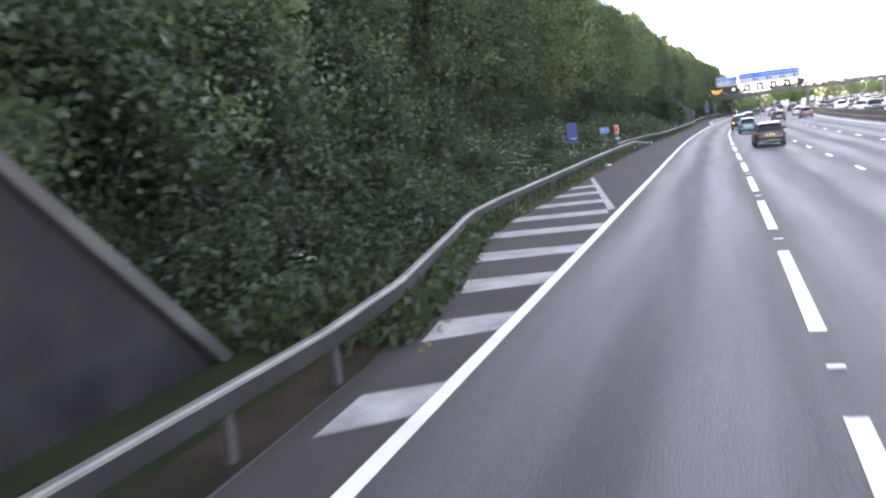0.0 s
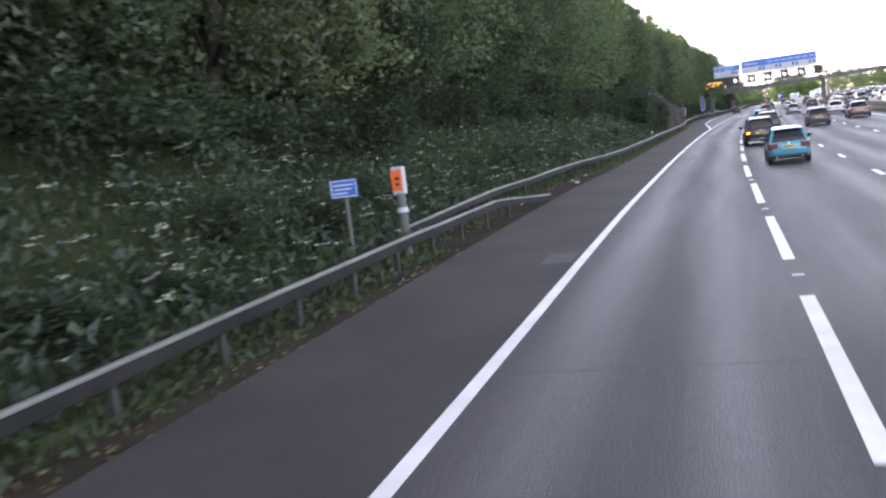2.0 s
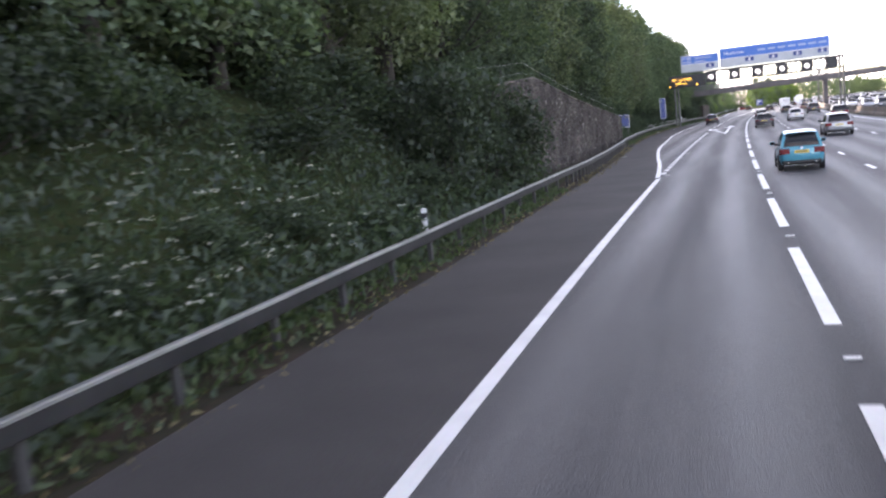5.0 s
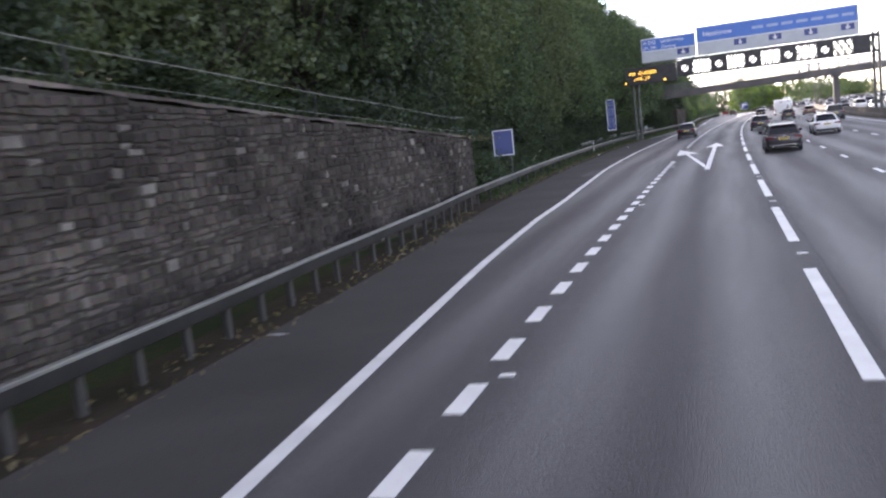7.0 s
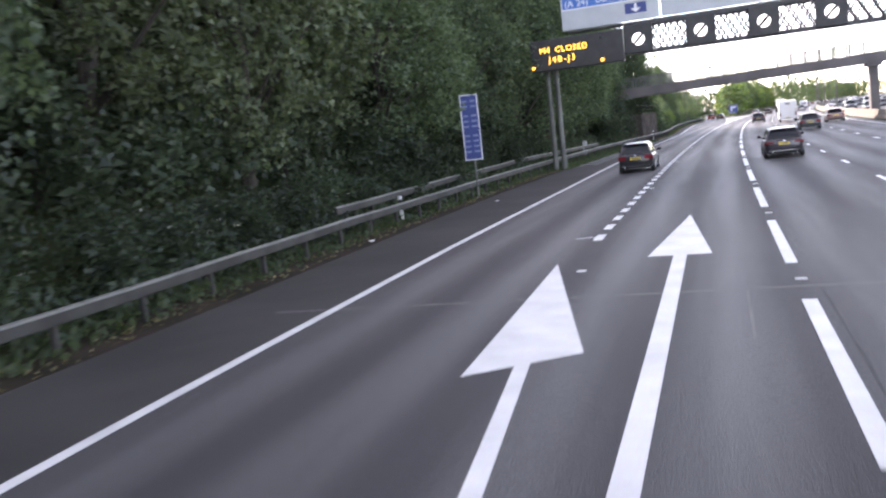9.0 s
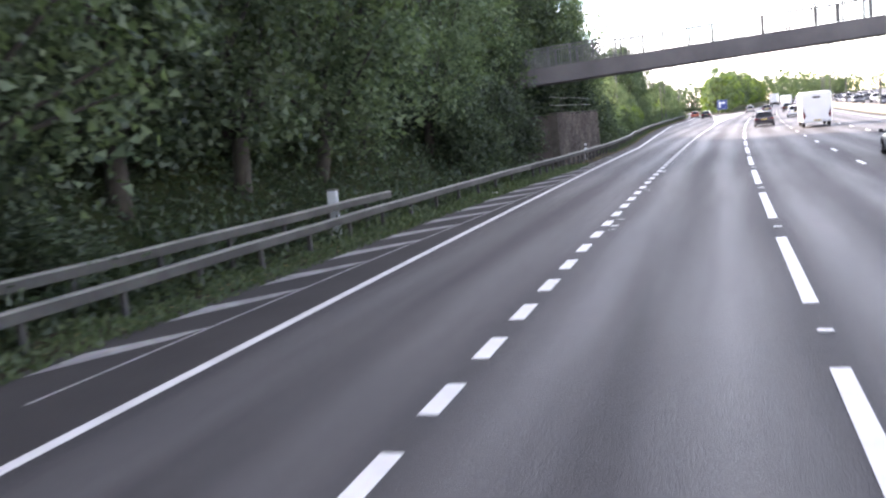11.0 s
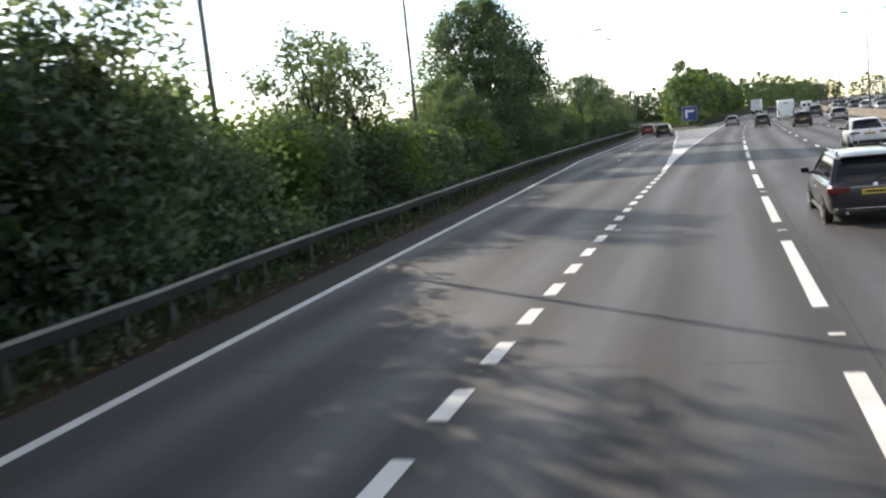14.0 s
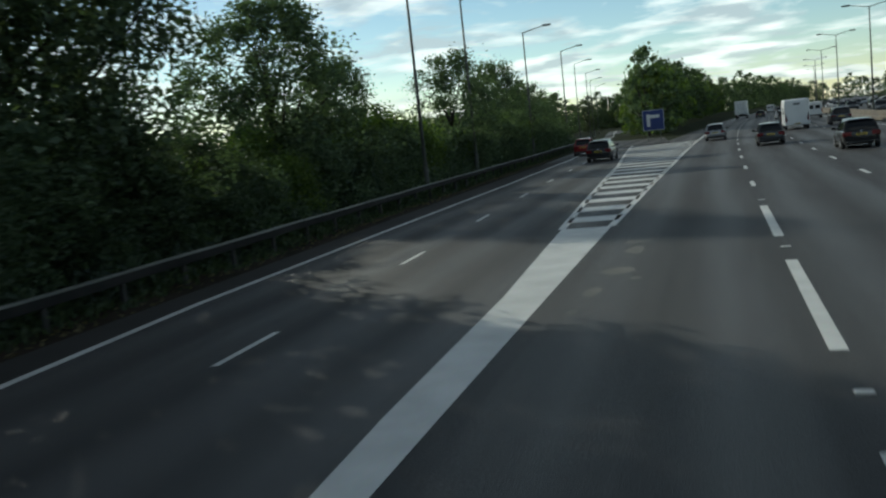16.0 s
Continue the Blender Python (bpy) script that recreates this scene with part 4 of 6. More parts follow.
def road_sign(s, lat, w, z0, z1, label, border=True, bars=(), turn=0.0, face=M_BLUE, fine=0.04, ink=M_SIGNW):
    thing = empty("road_sign", RP(s, lat, 0, turn), label, "road sign")
    base = bank(s, lat) - 0.1
    panel = part("panel", box(-w / 2, w / 2, -0.02, 0.0, z0, z1, 0.006), face, thing)
    if border:
        for a, b, c, d in ((-w / 2 + .02, w / 2 - .02, z0 + .02, z0 + .02 + fine), (-w / 2 + .02, w / 2 - .02, z1 - .02 - fine, z1 - .02), (-w / 2 + .02, -w / 2 + .02 + fine, z0 + .06, z1 - .06), (w / 2 - .02 - fine, w / 2 - .02, z0 + .06, z1 - .06)):
            part("border", box(a, b, -0.026, -0.021, c, d), M_SIGNW, panel)
    for a, b, c, d in bars:
        part("lettering", box(a * w, b * w, -0.026, -0.021, z0 + c * (z1 - z0), z0 + d * (z1 - z0)), ink, panel)
    for x in ((-w * 0.3, w * 0.3) if w > 1 else (0,)):
        part("post", rod((x, 0.05, base), (x, 0.05, z1 - 0.05), 0.045, sides=10), M_GALV, thing)
    return thing


road_sign(44.25, -8.2, 0.6, 1.62, 2.82, "tall plain dark blue sign on a post in the undergrowth", False, ((0.0 - .2, .35, .18, .21),), 6)
road_sign(57.3, -7.85, 0.66, 1.8, 2.22, "small blue sign with white lines of writing", True, ((-.36, .36, .66, .73), (-.36, .3, .44, .5), (-.36, .12, .22, .28)), 4, M_BLUE_2, 0.018)
road_sign(196.6, -10.25, 1.05, 1.54, 2.86, "plain blue sign with a white border by the bank", True, (), 12)
road_sign(239.2, -10.35, 0.85, 1.7, 4.7, "tall narrow blue sign with columns of white writing", True,
          tuple((a, a + .3, c, c + .03) for c in (.12, .2, .28, .36, .5, .58, .66, .8, .88) for a in (-.4, .06)), 6, M_BLUE, 0.04, M_INK)
sg = road_sign(470, -7.6, 2.4, 1.15, 3.5, "large blue direction sign on two posts at the island", True, ((-.3, -.15, .2, .8), (-.15, .3, .6, .75)), 0)
# emergency telephone marker: orange head on a pale post
mk = empty("marker_post", RP(58.9, -7.1), "slim grey marker post with an orange reflective head", "marker post")
part("post", rod((0, 0, -0.2), (0, 0, 1.66), 0.12, 0.11, 12), M_GALV, mk, "dull grey metal post")
part("collar", rod((0, 0, 1.2), (0, 0, 1.32), 0.15, 0.13, 12), M_SIGNGREY, mk)
head = part("head", box(-0.16, 0.16, -0.1, 0.1, 1.64, 2.32, 0.03), M_SIGNGREY, mk, "pale grey housing")
part("reflector", box(-0.155, 0.12, -0.112, -0.101, 1.74, 2.24, 0.004), M_ORANGE, head, "orange reflective panel")
for z in (1.86, 2.0):
    part("symbol", box(-0.06, 0.05, -0.118, -0.1125, z, z + 0.07), M_BLACK, head)
cab = empty("marker_post", RP(273.5, -10.9), "broad pale grey post behind the double barrier", "marker post")
part("post", box(-0.16, 0.16, -0.08, 0.08, -0.1 + bank(273.5, -10.9), 1.38, 0.03), M_SIGNGREY, cab)
part("cap", box(-0.18, 0.18, -0.1, 0.1, 1.38, 1.43, 0.015), M_GALV, cab)
hr = empty("handrail", RP(323.4, -9.6), "short galvanised steel handrail of two panels behind the barrier", "handrail")
for y0, y1, zt in ((0.0, 1.65, 0.85), (1.75, 3.1, 1.05)):
    for y in (y0, y1):
        part("post", rod((0, y, -0.2), (0, y, zt), 0.03, sides=8), M_GALV, hr)
    for z in (zt, zt - 0.4):
        part("rail", rod((0, y0 - 0.03, z), (0, y1 + 0.03, z), 0.028, sides=8), M_GALV, hr)
for s, lat, hh in ((307.1, -8.6, 1.05), (231, -11.0, 0.9), (128, -7.3, 0.9)):
    mk = empty("marker_post", RP(s, lat), "short pale plastic marker post", "marker post", "marker posts")
    part("post", box(-0.07, 0.07, -0.03, 0.03, -0.1 + bank(s, lat), hh + bank(s, lat), 0.02), M_SIGNW, mk)
    part("band", box(-0.072, 0.072, -0.034, 0.034, hh - 0.25 + bank(s, lat), hh - 0.12 + bank(s, lat)), M_BLACK, mk)


# ---------------------------------------------------------------- lamp posts
def lamp_post(s, lat, height, arms, label):
    z0 = max(ground_height(s, lat), -0.05)
    thing = empty("street_lamp", RP(s, lat, z0), label, "street lamp", "street lamps")
    part("column", rod((0, 0, -0.3), (0, 0, height), 0.11, 0.055, 12), M_GALV, thing, smooth=True)
    part("base", rod((0, 0, -0.3), (0, 0, 1.6), 0.14, 0.13, 12), M_GALV, thing)
    for d in arms:
        arm = part("arm", rod((0, 0, height - 0.05), (d * 1.9, 0, height + 0.35), 0.045, 0.035, 8), M_GALV, thing)
        part("lantern", box(min(d * 1.8, d * 2.6), max(d * 1.8, d * 2.6), -0.14, 0.14, height + 0.27, height + 0.43, 0.05), M_POST, arm, "grey lantern")


for s in (344.6, 362.1, 410.7):
    lamp_post(s, -14.0, 11.5, (1,), "tall grey street lamp with one arm behind the hedge")
for s in (423, 446, 470, 494, 520, 548, 580):
    lamp_post(s, lerp(s, [(423, -14.8), (470, -17.5), (520, -24), (600, -38)]), 11.5, (1,), "tall grey street lamp with one arm by the slip road")
for s in (352, 392, 431, 470, 509, 549, 590, 630, 670):
    lamp_post(s, 15.0, 11.6, (-1, 1), "tall twin-armed street lamp in the central reserve")


# ---------------------------------------------------------------- plants
def leaf_mesh(name, centres, size, rng, material, flat=0.5, long=1.5):
    """One small pointed blade a leaf round each centre, turned at random."""
    n = len(centres)
    d = rng.normal(size=(n, 3))
    d[:, 2] *= flat
    d /= np.linalg.norm(d, axis=1, keepdims=True)
    e = rng.normal(size=(n, 3))
    e = np.cross(d, e)
    e /= np.linalg.norm(e, axis=1, keepdims=True)
    sz = size * rng.uniform(0.6, 1.4, (n, 1))
    a, b = d * sz * long / 2, e * sz / 2
    v = np.stack([centres - a * 0.8 - b, centres - a * 0.5 + b, centres + a * 1.1], 1).reshape(-1, 3)
    me = bpy.data.meshes.new(name)
    me.vertices.add(3 * n)
    me.vertices.foreach_set("co", v.ravel())
    me.loops.add(3 * n)
    me.loops.foreach_set("vertex_index", np.arange(3 * n))
    me.polygons.add(n)
    me.polygons.foreach_set("loop_start", np.arange(0, 3 * n, 3))
    me.update(calc_edges=True)
    me.materials.append(material)
    return me


def clumps(centre, n, spread, rng):
    return np.asarray(centre) + rng.normal(size=(n, 3)) * spread


def make_tree(height, radius, base, n_clumps, per, leaf, material, seed, shape="round", label="", name="tree"):
    """Tapered trunk with limbs, and a crown of clumps of leaves with an uneven outline."""
    rng = np.random.default_rng(seed)
    thing = empty(name, Matrix(), label, "tree", "roadside trees")
    bm = bmesh.new()
    p = Vector((0, 0, -0.4))
    joints = [p.copy()]
    for i in range(5):
        p = p + Vector((rng.normal() * 0.18, rng.normal() * 0.18, height * 0.8 / 5))
        joints.append(p.copy())
    r0 = 0.028 * height ** 0.9 + 0.04
    for i in range(5):
        rod(joints[i], joints[i + 1], r0 * (1 - i * 0.18), r0 * (1 - (i + 1) * 0.18), 7, bm)
    cen = []
    tips = []
    for i in range(n_clumps):
        u = rng.uniform(0, 1)
        z = base + (height - base) * u
        if shape == "cone":
            prof = (1 - u) ** 0.75 * min(1, u * 6 + 0.35)
        elif shape == "tall":
            prof = math.sin(math.pi * min(1, 0.12 + 0.86 * u)) ** 0.55
        else:
            prof = math.sin(math.pi * min(1, 0.16 + 0.8 * u)) ** 0.6
        ang = rng.uniform(0, 2 * math.pi)
        lobe = 1 + 0.22 * math.sin(3 * ang + seed) + 0.15 * math.sin(5 * ang + 4 * u + 2 * seed)
        rr = radius * prof * lobe * (rng.uniform(0.25, 1.0) ** 0.5)
        c = np.array([math.cos(ang) * rr, math.sin(ang) * rr, z + rng.normal() * 0.2])
        tips.append(c)
        cen.append(clumps(c, per, rng.uniform(0.22, 0.5) * (radius / 3.2) ** 0.5, rng))
    for c in tips[:: max(1, n_clumps // 16)]:
        k = min(4, max(1, int(5 * (c[2] * 0.75) / height)))
        rod(joints[k], Vector(c), r0 * 0.35, 0.02, 5, bm)
    part("trunk", bm, M_BARK, thing, smooth=True)
    obj("crown", leaf_mesh("crown", np.concatenate(cen), leaf, rng, material), None, thing)
    return thing


def make_shrub(radius, height, n, leaf, material, seed, label, name="shrub"):
    rng = np.random.default_rng(seed)
    thing = empty(name, Matrix(), label, "shrub", "roadside shrubs")
    bm = bmesh.new()
    pts = []
    for i in range(18):
        ang, u = rng.uniform(0, 2 * math.pi), rng.uniform(0, 1)
        rr = radius * (rng.uniform(0, 1) ** 0.5) * (1 - 0.55 * u)
        c = np.array([math.cos(ang) * rr, math.sin(ang) * rr, height * (0.12 + 0.8 * u)])
        if i < 7:
            rod((c[0] * 0.2, c[1] * 0.2, -0.3), tuple(c), 0.03, 0.008, 5, bm)
        pts.append(clumps(c, n // 18, radius * 0.2, rng))
    pts = np.concatenate(pts)
    pts[:, 2] = np.abs(pts[:, 2])
    part("woody_base", bm, M_BARK, thing)
    obj("foliage", leaf_mesh("foliage", pts, leaf, rng, material), None, thing)
    return thing


rnd = random.Random(7)
BIG = [make_tree(12.5, 4.2, 1.6, 170, 100, 0.16, M_TREE, 1, label="tall dense broadleaf tree on the bank"),
       make_tree(14.0, 3.9, 1.8, 170, 100, 0.16, M_TREE2, 2, "tall", label="tall dense broadleaf tree on the bank"),
       make_tree(11.0, 4.4, 1.4, 170, 100, 0.16, M_TREE, 3, label="broad dense tree on the bank"),
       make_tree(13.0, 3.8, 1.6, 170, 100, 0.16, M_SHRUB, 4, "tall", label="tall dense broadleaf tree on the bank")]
MID = [make_tree(14.0, 4.4, 1.5, 140, 40, 0.28, M_TREE, 5, label="tall tree inside the wooded bank"),
       make_tree(13.0, 4.6, 1.2, 140, 40, 0.28, M_TREE2, 6, "tall", label="tall tree inside the wooded bank"),
       make_tree(9.0, 3.4, 1.0, 110, 34, 0.24, M_TREE2, 7, label="smaller olive-green tree on the bank")]
FAR = [make_tree(14.0, 5.0, 1.0, 110, 18, 0.52, M_TREE, 11, label="tall tree at the back of the wooded bank"),
       make_tree(15.5, 4.6, 1.0, 110, 18, 0.52, M_TREE2, 12, "tall", label="tall tree at the back of the wooded bank"),
       make_tree(12.0, 5.2, 0.5, 110, 18, 0.52, M_HEDGE, 13, label="green tree in the distance, coloured bright as if sunlit")]
SHRUB = [make_shrub(1.7, 2.0, 2700, 0.12, M_SHRUB, 21, "tangled green bramble bush on the bank"),
         make_shrub(1.5, 2.5, 2700, 0.12, M_SHRUB, 22, "dark leafy bush on the bank"),
         make_shrub(1.9, 1.5, 2700, 0.115, M_SHRUB, 23, "low spreading bush on the bank")]
HEDGE = [make_shrub(2.3, 3.6, 5400, 0.14, M_TREE, 31, "tall green roadside hedge bush"),
         make_shrub(2.2, 4.0, 5400, 0.14, M_HEDGE, 32, "tall green hedge bush, leaves coloured bright as if in sun"),
         # shaded copy of the hedge bush, its darkness put into the leaf colour
         make_shrub(2.3, 3.7, 5400, 0.14, M_SHRUB, 33, "tall roadside hedge bush, leaves coloured dark for shade")]


def plant(src, s, lat, k=1.0, kz=None, dz=-0.1, z=None):
    q = R(s, lat, (bank(s, lat) if z is None and lat < 0 and s < 460 else ground_height(s, lat) if z is None else z) + dz)
    return copy_thing(src, Matrix.Translation(q) @ pose(0, 0, 0, 0, 0, rnd.uniform(0, 360)) @ Matrix.Diagonal((k, k, kz or k, 1)))


FAR_WOOD = []


def plant_far(src, s, lat, k, kz=None):
    """A tree of the far woods, whose crowns are joined."""
    crown = next(c for c in src.children if c.name.startswith("crown"))
    co = np.empty(len(crown.data.vertices) * 3)
    crown.data.vertices.foreach_get("co", co)
    a = rnd.uniform(0, 2 * math.pi)
    co = co.reshape(-1, 3) * (k, k, kz or k)
    turn = np.array([[math.cos(a), -math.sin(a), 0], [math.sin(a), math.cos(a), 0], [0, 0, 1]])
    FAR_WOOD.append(co @ turn.T + np.array(tuple(R(s, lat, (bank(s, lat) if lat < 0 and s < 460 else ground_height(s, lat)) - 0.6))))


def settle(src, s, lat, k, kz=None):
    """Stands the first of its kind at its own place."""
    q = R(s, lat, bank(s, lat) - 0.1)
    src.matrix_world = Matrix.Translation(q) @ Matrix.Diagonal((k, k, kz or k, 1))


for i, src in enumerate(BIG):
    settle(src, -6 + 7 * i, -13.2 - i % 2, 1.05)
for i, src in enumerate(MID):
    settle(src, -4 + 8 * i, -17.5, 1.0)
for i, src in enumerate(FAR):
    settle(src, -8 + 9 * i, -22, 1.0)
for i, src in enumerate(SHRUB):
    settle(src, 6 + 3 * i, -8.9, 1.0)
for i, src in enumerate(HEDGE):
    settle(src, 326 + 5 * i, -12.6, 1.0)
# wooded bank: front, middle and back rows
s = 21.0
while s < 322:
    open_slope = s < 138  # here the wood stands further up the bank
    plant(rnd.choice(BIG), s, rnd.uniform(-14.6, -13.0) - (1.2 if open_slope or s < 192 else 1.5 if s < 258 else 0.6), rnd.uniform(0.8, 1.1), rnd.uniform(0.85, 1.15))
    plant(rnd.choice(MID[:2]) if rnd.random() < 0.9 else MID[2], s + 3, rnd.uniform(-19.5, -17.0), rnd.uniform(0.9, 1.15), rnd.uniform(0.95, 1.2))
    s += rnd.uniform(5.2, 7.2)
for s in range(20, 330, 7):
    plant(rnd.choice(FAR[:2]), s + rnd.uniform(-2, 2), rnd.uniform(-26, -22), rnd.uniform(0.95, 1.2), rnd.uniform(0.95, 1.25))
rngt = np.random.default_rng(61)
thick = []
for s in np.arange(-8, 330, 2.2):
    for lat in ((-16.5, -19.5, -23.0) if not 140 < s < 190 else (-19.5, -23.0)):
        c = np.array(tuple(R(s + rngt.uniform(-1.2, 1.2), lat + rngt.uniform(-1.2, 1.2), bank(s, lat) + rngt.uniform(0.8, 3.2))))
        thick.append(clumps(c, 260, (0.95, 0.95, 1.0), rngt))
# the wood's inner shade is put into these dark leaf greens
tagged(obj("thicket", leaf_mesh("thicket", np.concatenate(thick), 0.26, rngt, M_SHRUB)), "thicket filling the wood between the trunks, leaves coloured dark for shade", "thicket", kind="stuff")
for s in range(-4, 326, 6):
    plant_far(rnd.choice(FAR[:2]), s + rnd.uniform(-2, 2), rnd.uniform(-33, -29), rnd.uniform(1.0, 1.25), rnd.uniform(0.9, 1.1))
# brambles on the slope, low where the bank lies open
s = 4.0
while s < 298:
    t = toe(s)
    if 141 < s < 188.5:
        plant(rnd.choice(SHRUB), s, rnd.uniform(-12.6, -11.4), rnd.uniform(0.8, 1.1), rnd.uniform(0.7, 1.1))
    elif s > 266:
        plant(rnd.choice(SHRUB), s, t - rnd.uniform(4.2, 5.4), rnd.uniform(0.8, 1.1), rnd.uniform(0.8, 1.2))
    elif 22 < s < 141:
        plant(rnd.choice(SHRUB), s, t - rnd.uniform(1.5, 3.0), rnd.uniform(0.5, 0.8), rnd.uniform(0.3, 0.5))
        plant(rnd.choice(SHRUB), s + 1.2, t - rnd.uniform(4.6, 6.4), rnd.uniform(0.9, 1.3), rnd.uniform(0.7, 1.1))
    else:
        plant(rnd.choice(SHRUB), s, t - rnd.uniform(1.2, 2.0), rnd.uniform(0.7, 1.0), rnd.uniform(0.7, 1.0))
        plant(rnd.choice(SHRUB), s + 1.2, t - rnd.uniform(3.0, 4.6), rnd.uniform(1.0, 1.5), rnd.uniform(1.1, 1.7))
    s += rnd.uniform(2.7, 3.8)
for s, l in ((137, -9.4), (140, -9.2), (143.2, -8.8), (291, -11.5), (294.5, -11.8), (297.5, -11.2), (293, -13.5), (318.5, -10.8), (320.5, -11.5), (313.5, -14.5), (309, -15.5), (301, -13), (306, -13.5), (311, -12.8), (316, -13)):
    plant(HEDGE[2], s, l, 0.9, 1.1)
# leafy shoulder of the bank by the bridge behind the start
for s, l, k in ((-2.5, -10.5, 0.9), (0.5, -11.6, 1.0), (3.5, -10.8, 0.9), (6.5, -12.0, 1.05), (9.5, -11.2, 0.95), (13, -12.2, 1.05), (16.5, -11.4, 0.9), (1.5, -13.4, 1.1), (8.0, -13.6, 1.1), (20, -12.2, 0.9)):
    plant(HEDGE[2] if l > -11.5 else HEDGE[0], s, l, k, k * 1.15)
# hedge and single trees past the footbridge
def bulk(s):
    """The hedge stands taller by the dark trees."""
    return lerp(s, [(317, 1.35), (335, 1.4), (340, 1.2), (344, 0.95), (351, 1.0), (357, 0.95), (361, 0.85), (366, 0.9), (372, 1.05), (385, 0.85), (396, 0.82), (403, 1.0), (412, 1.0)])


for s, l, i in ((319, -12.8, 0), (323.5, -13.5, 1), (327.5, -15, 2)):
    plant(BIG[i], s, l, 0.9, 0.92)
for s, l, k, kz in ((371.5, -15.0, 0.5, 0.38), (375.5, -15.6, 0.5, 0.38), (379, -14.6, 0.55, 0.4), (383, -15.2, 0.6, 0.4), (388, -15.6, 0.6, 0.38), (393.5, -16.4, 0.6, 0.3)):
    plant(BIG[2], s, l, k, kz)
s = 317.0
while s < 470:
    # the shade-coloured bush fills the first stretch of hedge
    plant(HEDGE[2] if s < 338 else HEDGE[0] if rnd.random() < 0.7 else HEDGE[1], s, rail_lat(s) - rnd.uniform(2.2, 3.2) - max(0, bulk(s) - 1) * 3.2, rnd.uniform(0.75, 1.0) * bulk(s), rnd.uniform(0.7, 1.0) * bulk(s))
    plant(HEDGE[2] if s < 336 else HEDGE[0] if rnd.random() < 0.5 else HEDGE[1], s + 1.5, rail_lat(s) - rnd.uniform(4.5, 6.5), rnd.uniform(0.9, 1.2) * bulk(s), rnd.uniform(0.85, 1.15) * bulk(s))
    s += rnd.uniform(1.7, 2.2) if 365 < s < 378 else rnd.uniform(2.6, 3.6)
AIRY = make_tree(9.5, 2.6, 2.5, 75, 30, 0.19, M_TREE2, 41, "tall", label="slender airy tree above the hedge")
settle(AIRY, 338.4, -12.8, 0.76)
for s, l, k in ((339.6, -13.8, 0.66), (352.6, -15.2, 0.98), (354.8, -14.2, 0.95), (357.0, -15.8, 1.0), (369.6, -15.6, 0.66), (372.6, -17.0, 0.72), (375.6, -16.4, 0.7), (328, -15.5, 0.95), (323, -15.0, 1.05)):
    plant(AIRY, s, l, k)
POPLAR = make_tree(13.2, 4.9, 1.0, 260, 84, 0.19, M_TREE, 42, "round", label="large dark broadleaf tree with a domed crown")
OPEN = make_tree(12.6, 4.9, 2.2, 300, 78, 0.17, M_TREE, 43, "tall", label="large open-crowned tree with sky between its branches")
settle(OPEN, 385.6, -17.2, 0.95)
plant(OPEN, 387.9, -17.0, 0.82, 0.92)
settle(POPLAR, 404.8, -19.0, 0.84, 0.7)
for s, l, k, kz in ((412.5, -19.5, 0.6, 0.6), (424, -16.2, 0.66, 0.7), (436, -16.8, 0.66, 0.7), (450, -17.5, 0.6, 0.6), (462, -19, 0.6, 0.5), (321, -17, 0.95, 0.9)):
    plant(BIG[0 if k > .9 else 2], s, l, k, kz)
# island past the slip road, then woods round the bend and on the far side
for i in range(46):
    s = 492 + i * 4.6 + rnd.uniform(-2, 2)
    mid = lerp(s, [(490, -9.5), (520, -11.5), (560, -13), (620, -15), (720, -20)])
    plant(rnd.choice((FAR[2], FAR[0], FAR[2])), s, mid + rnd.uniform(-3.2, 2.6) * (1 if s > 505 else 0.3), rnd.uniform(0.55, 0.8), rnd.uniform(0.6, 0.85))
for i in range(30):
    plant(rnd.choice(FAR), 480 + i * 9, lerp(480 + i * 9, [(480, -27), (520, -34), (600, -50), (760, -70)]) + rnd.uniform(-6, 3), rnd.uniform(0.5, 0.75))
for i in range(40):
    plant_far(rnd.choice(FAR), 700 + i * 14 + rnd.uniform(-5, 5), rnd.uniform(-22, -12), rnd.uniform(0.8, 1.1))
for i in range(50):
    plant_far(rnd.choice(FAR), 150 + i * 18 + rnd.uniform(-5, 5), rnd.uniform(46, 62) + max(0, 380 - i * 9) * 0.05, rnd.uniform(0.7, 1.05))
for i in range(26):
    plant_far(rnd.choice(FAR), 1050 + rnd.uniform(0, 120), -40 + i * 9, rnd.uniform(0.9, 1.4))
for s, l, k, kz in ((373.0, -15.4, 0.4, 0.64), (375.2, -17.2, 0.42, 0.64), (370.8, -14.0, 0.38, 0.52)):
    plant(POPLAR, s, l, k, kz)
for i in range(9):
    plant_far(FAR[i % 3], 690 + 4 * (i % 4), -66 + 3.6 * i, 0.85 + 0.08 * (i % 3))
v = np.concatenate(FAR_WOOD)
n = len(v) // 3
me = bpy.data.meshes.new("far_woods")
me.vertices.add(3 * n)
me.vertices.foreach_set("co", v.ravel())
me.loops.add(3 * n)
me.loops.foreach_set("vertex_index", np.arange(3 * n))
me.polygons.add(n)
me.polygons.foreach_set("loop_start", np.arange(0, 3 * n, 3))
me.update(calc_edges=True)
me.materials.append(M_TREE)
tagged(obj("far_woods", me), "distant green woods behind the bank and beyond the far carriageway", "woods", kind="stuff")


# ground cover on the slope: nettles and grass, and white umbels
def toe_line(s):
    return toe(s) + 0.8


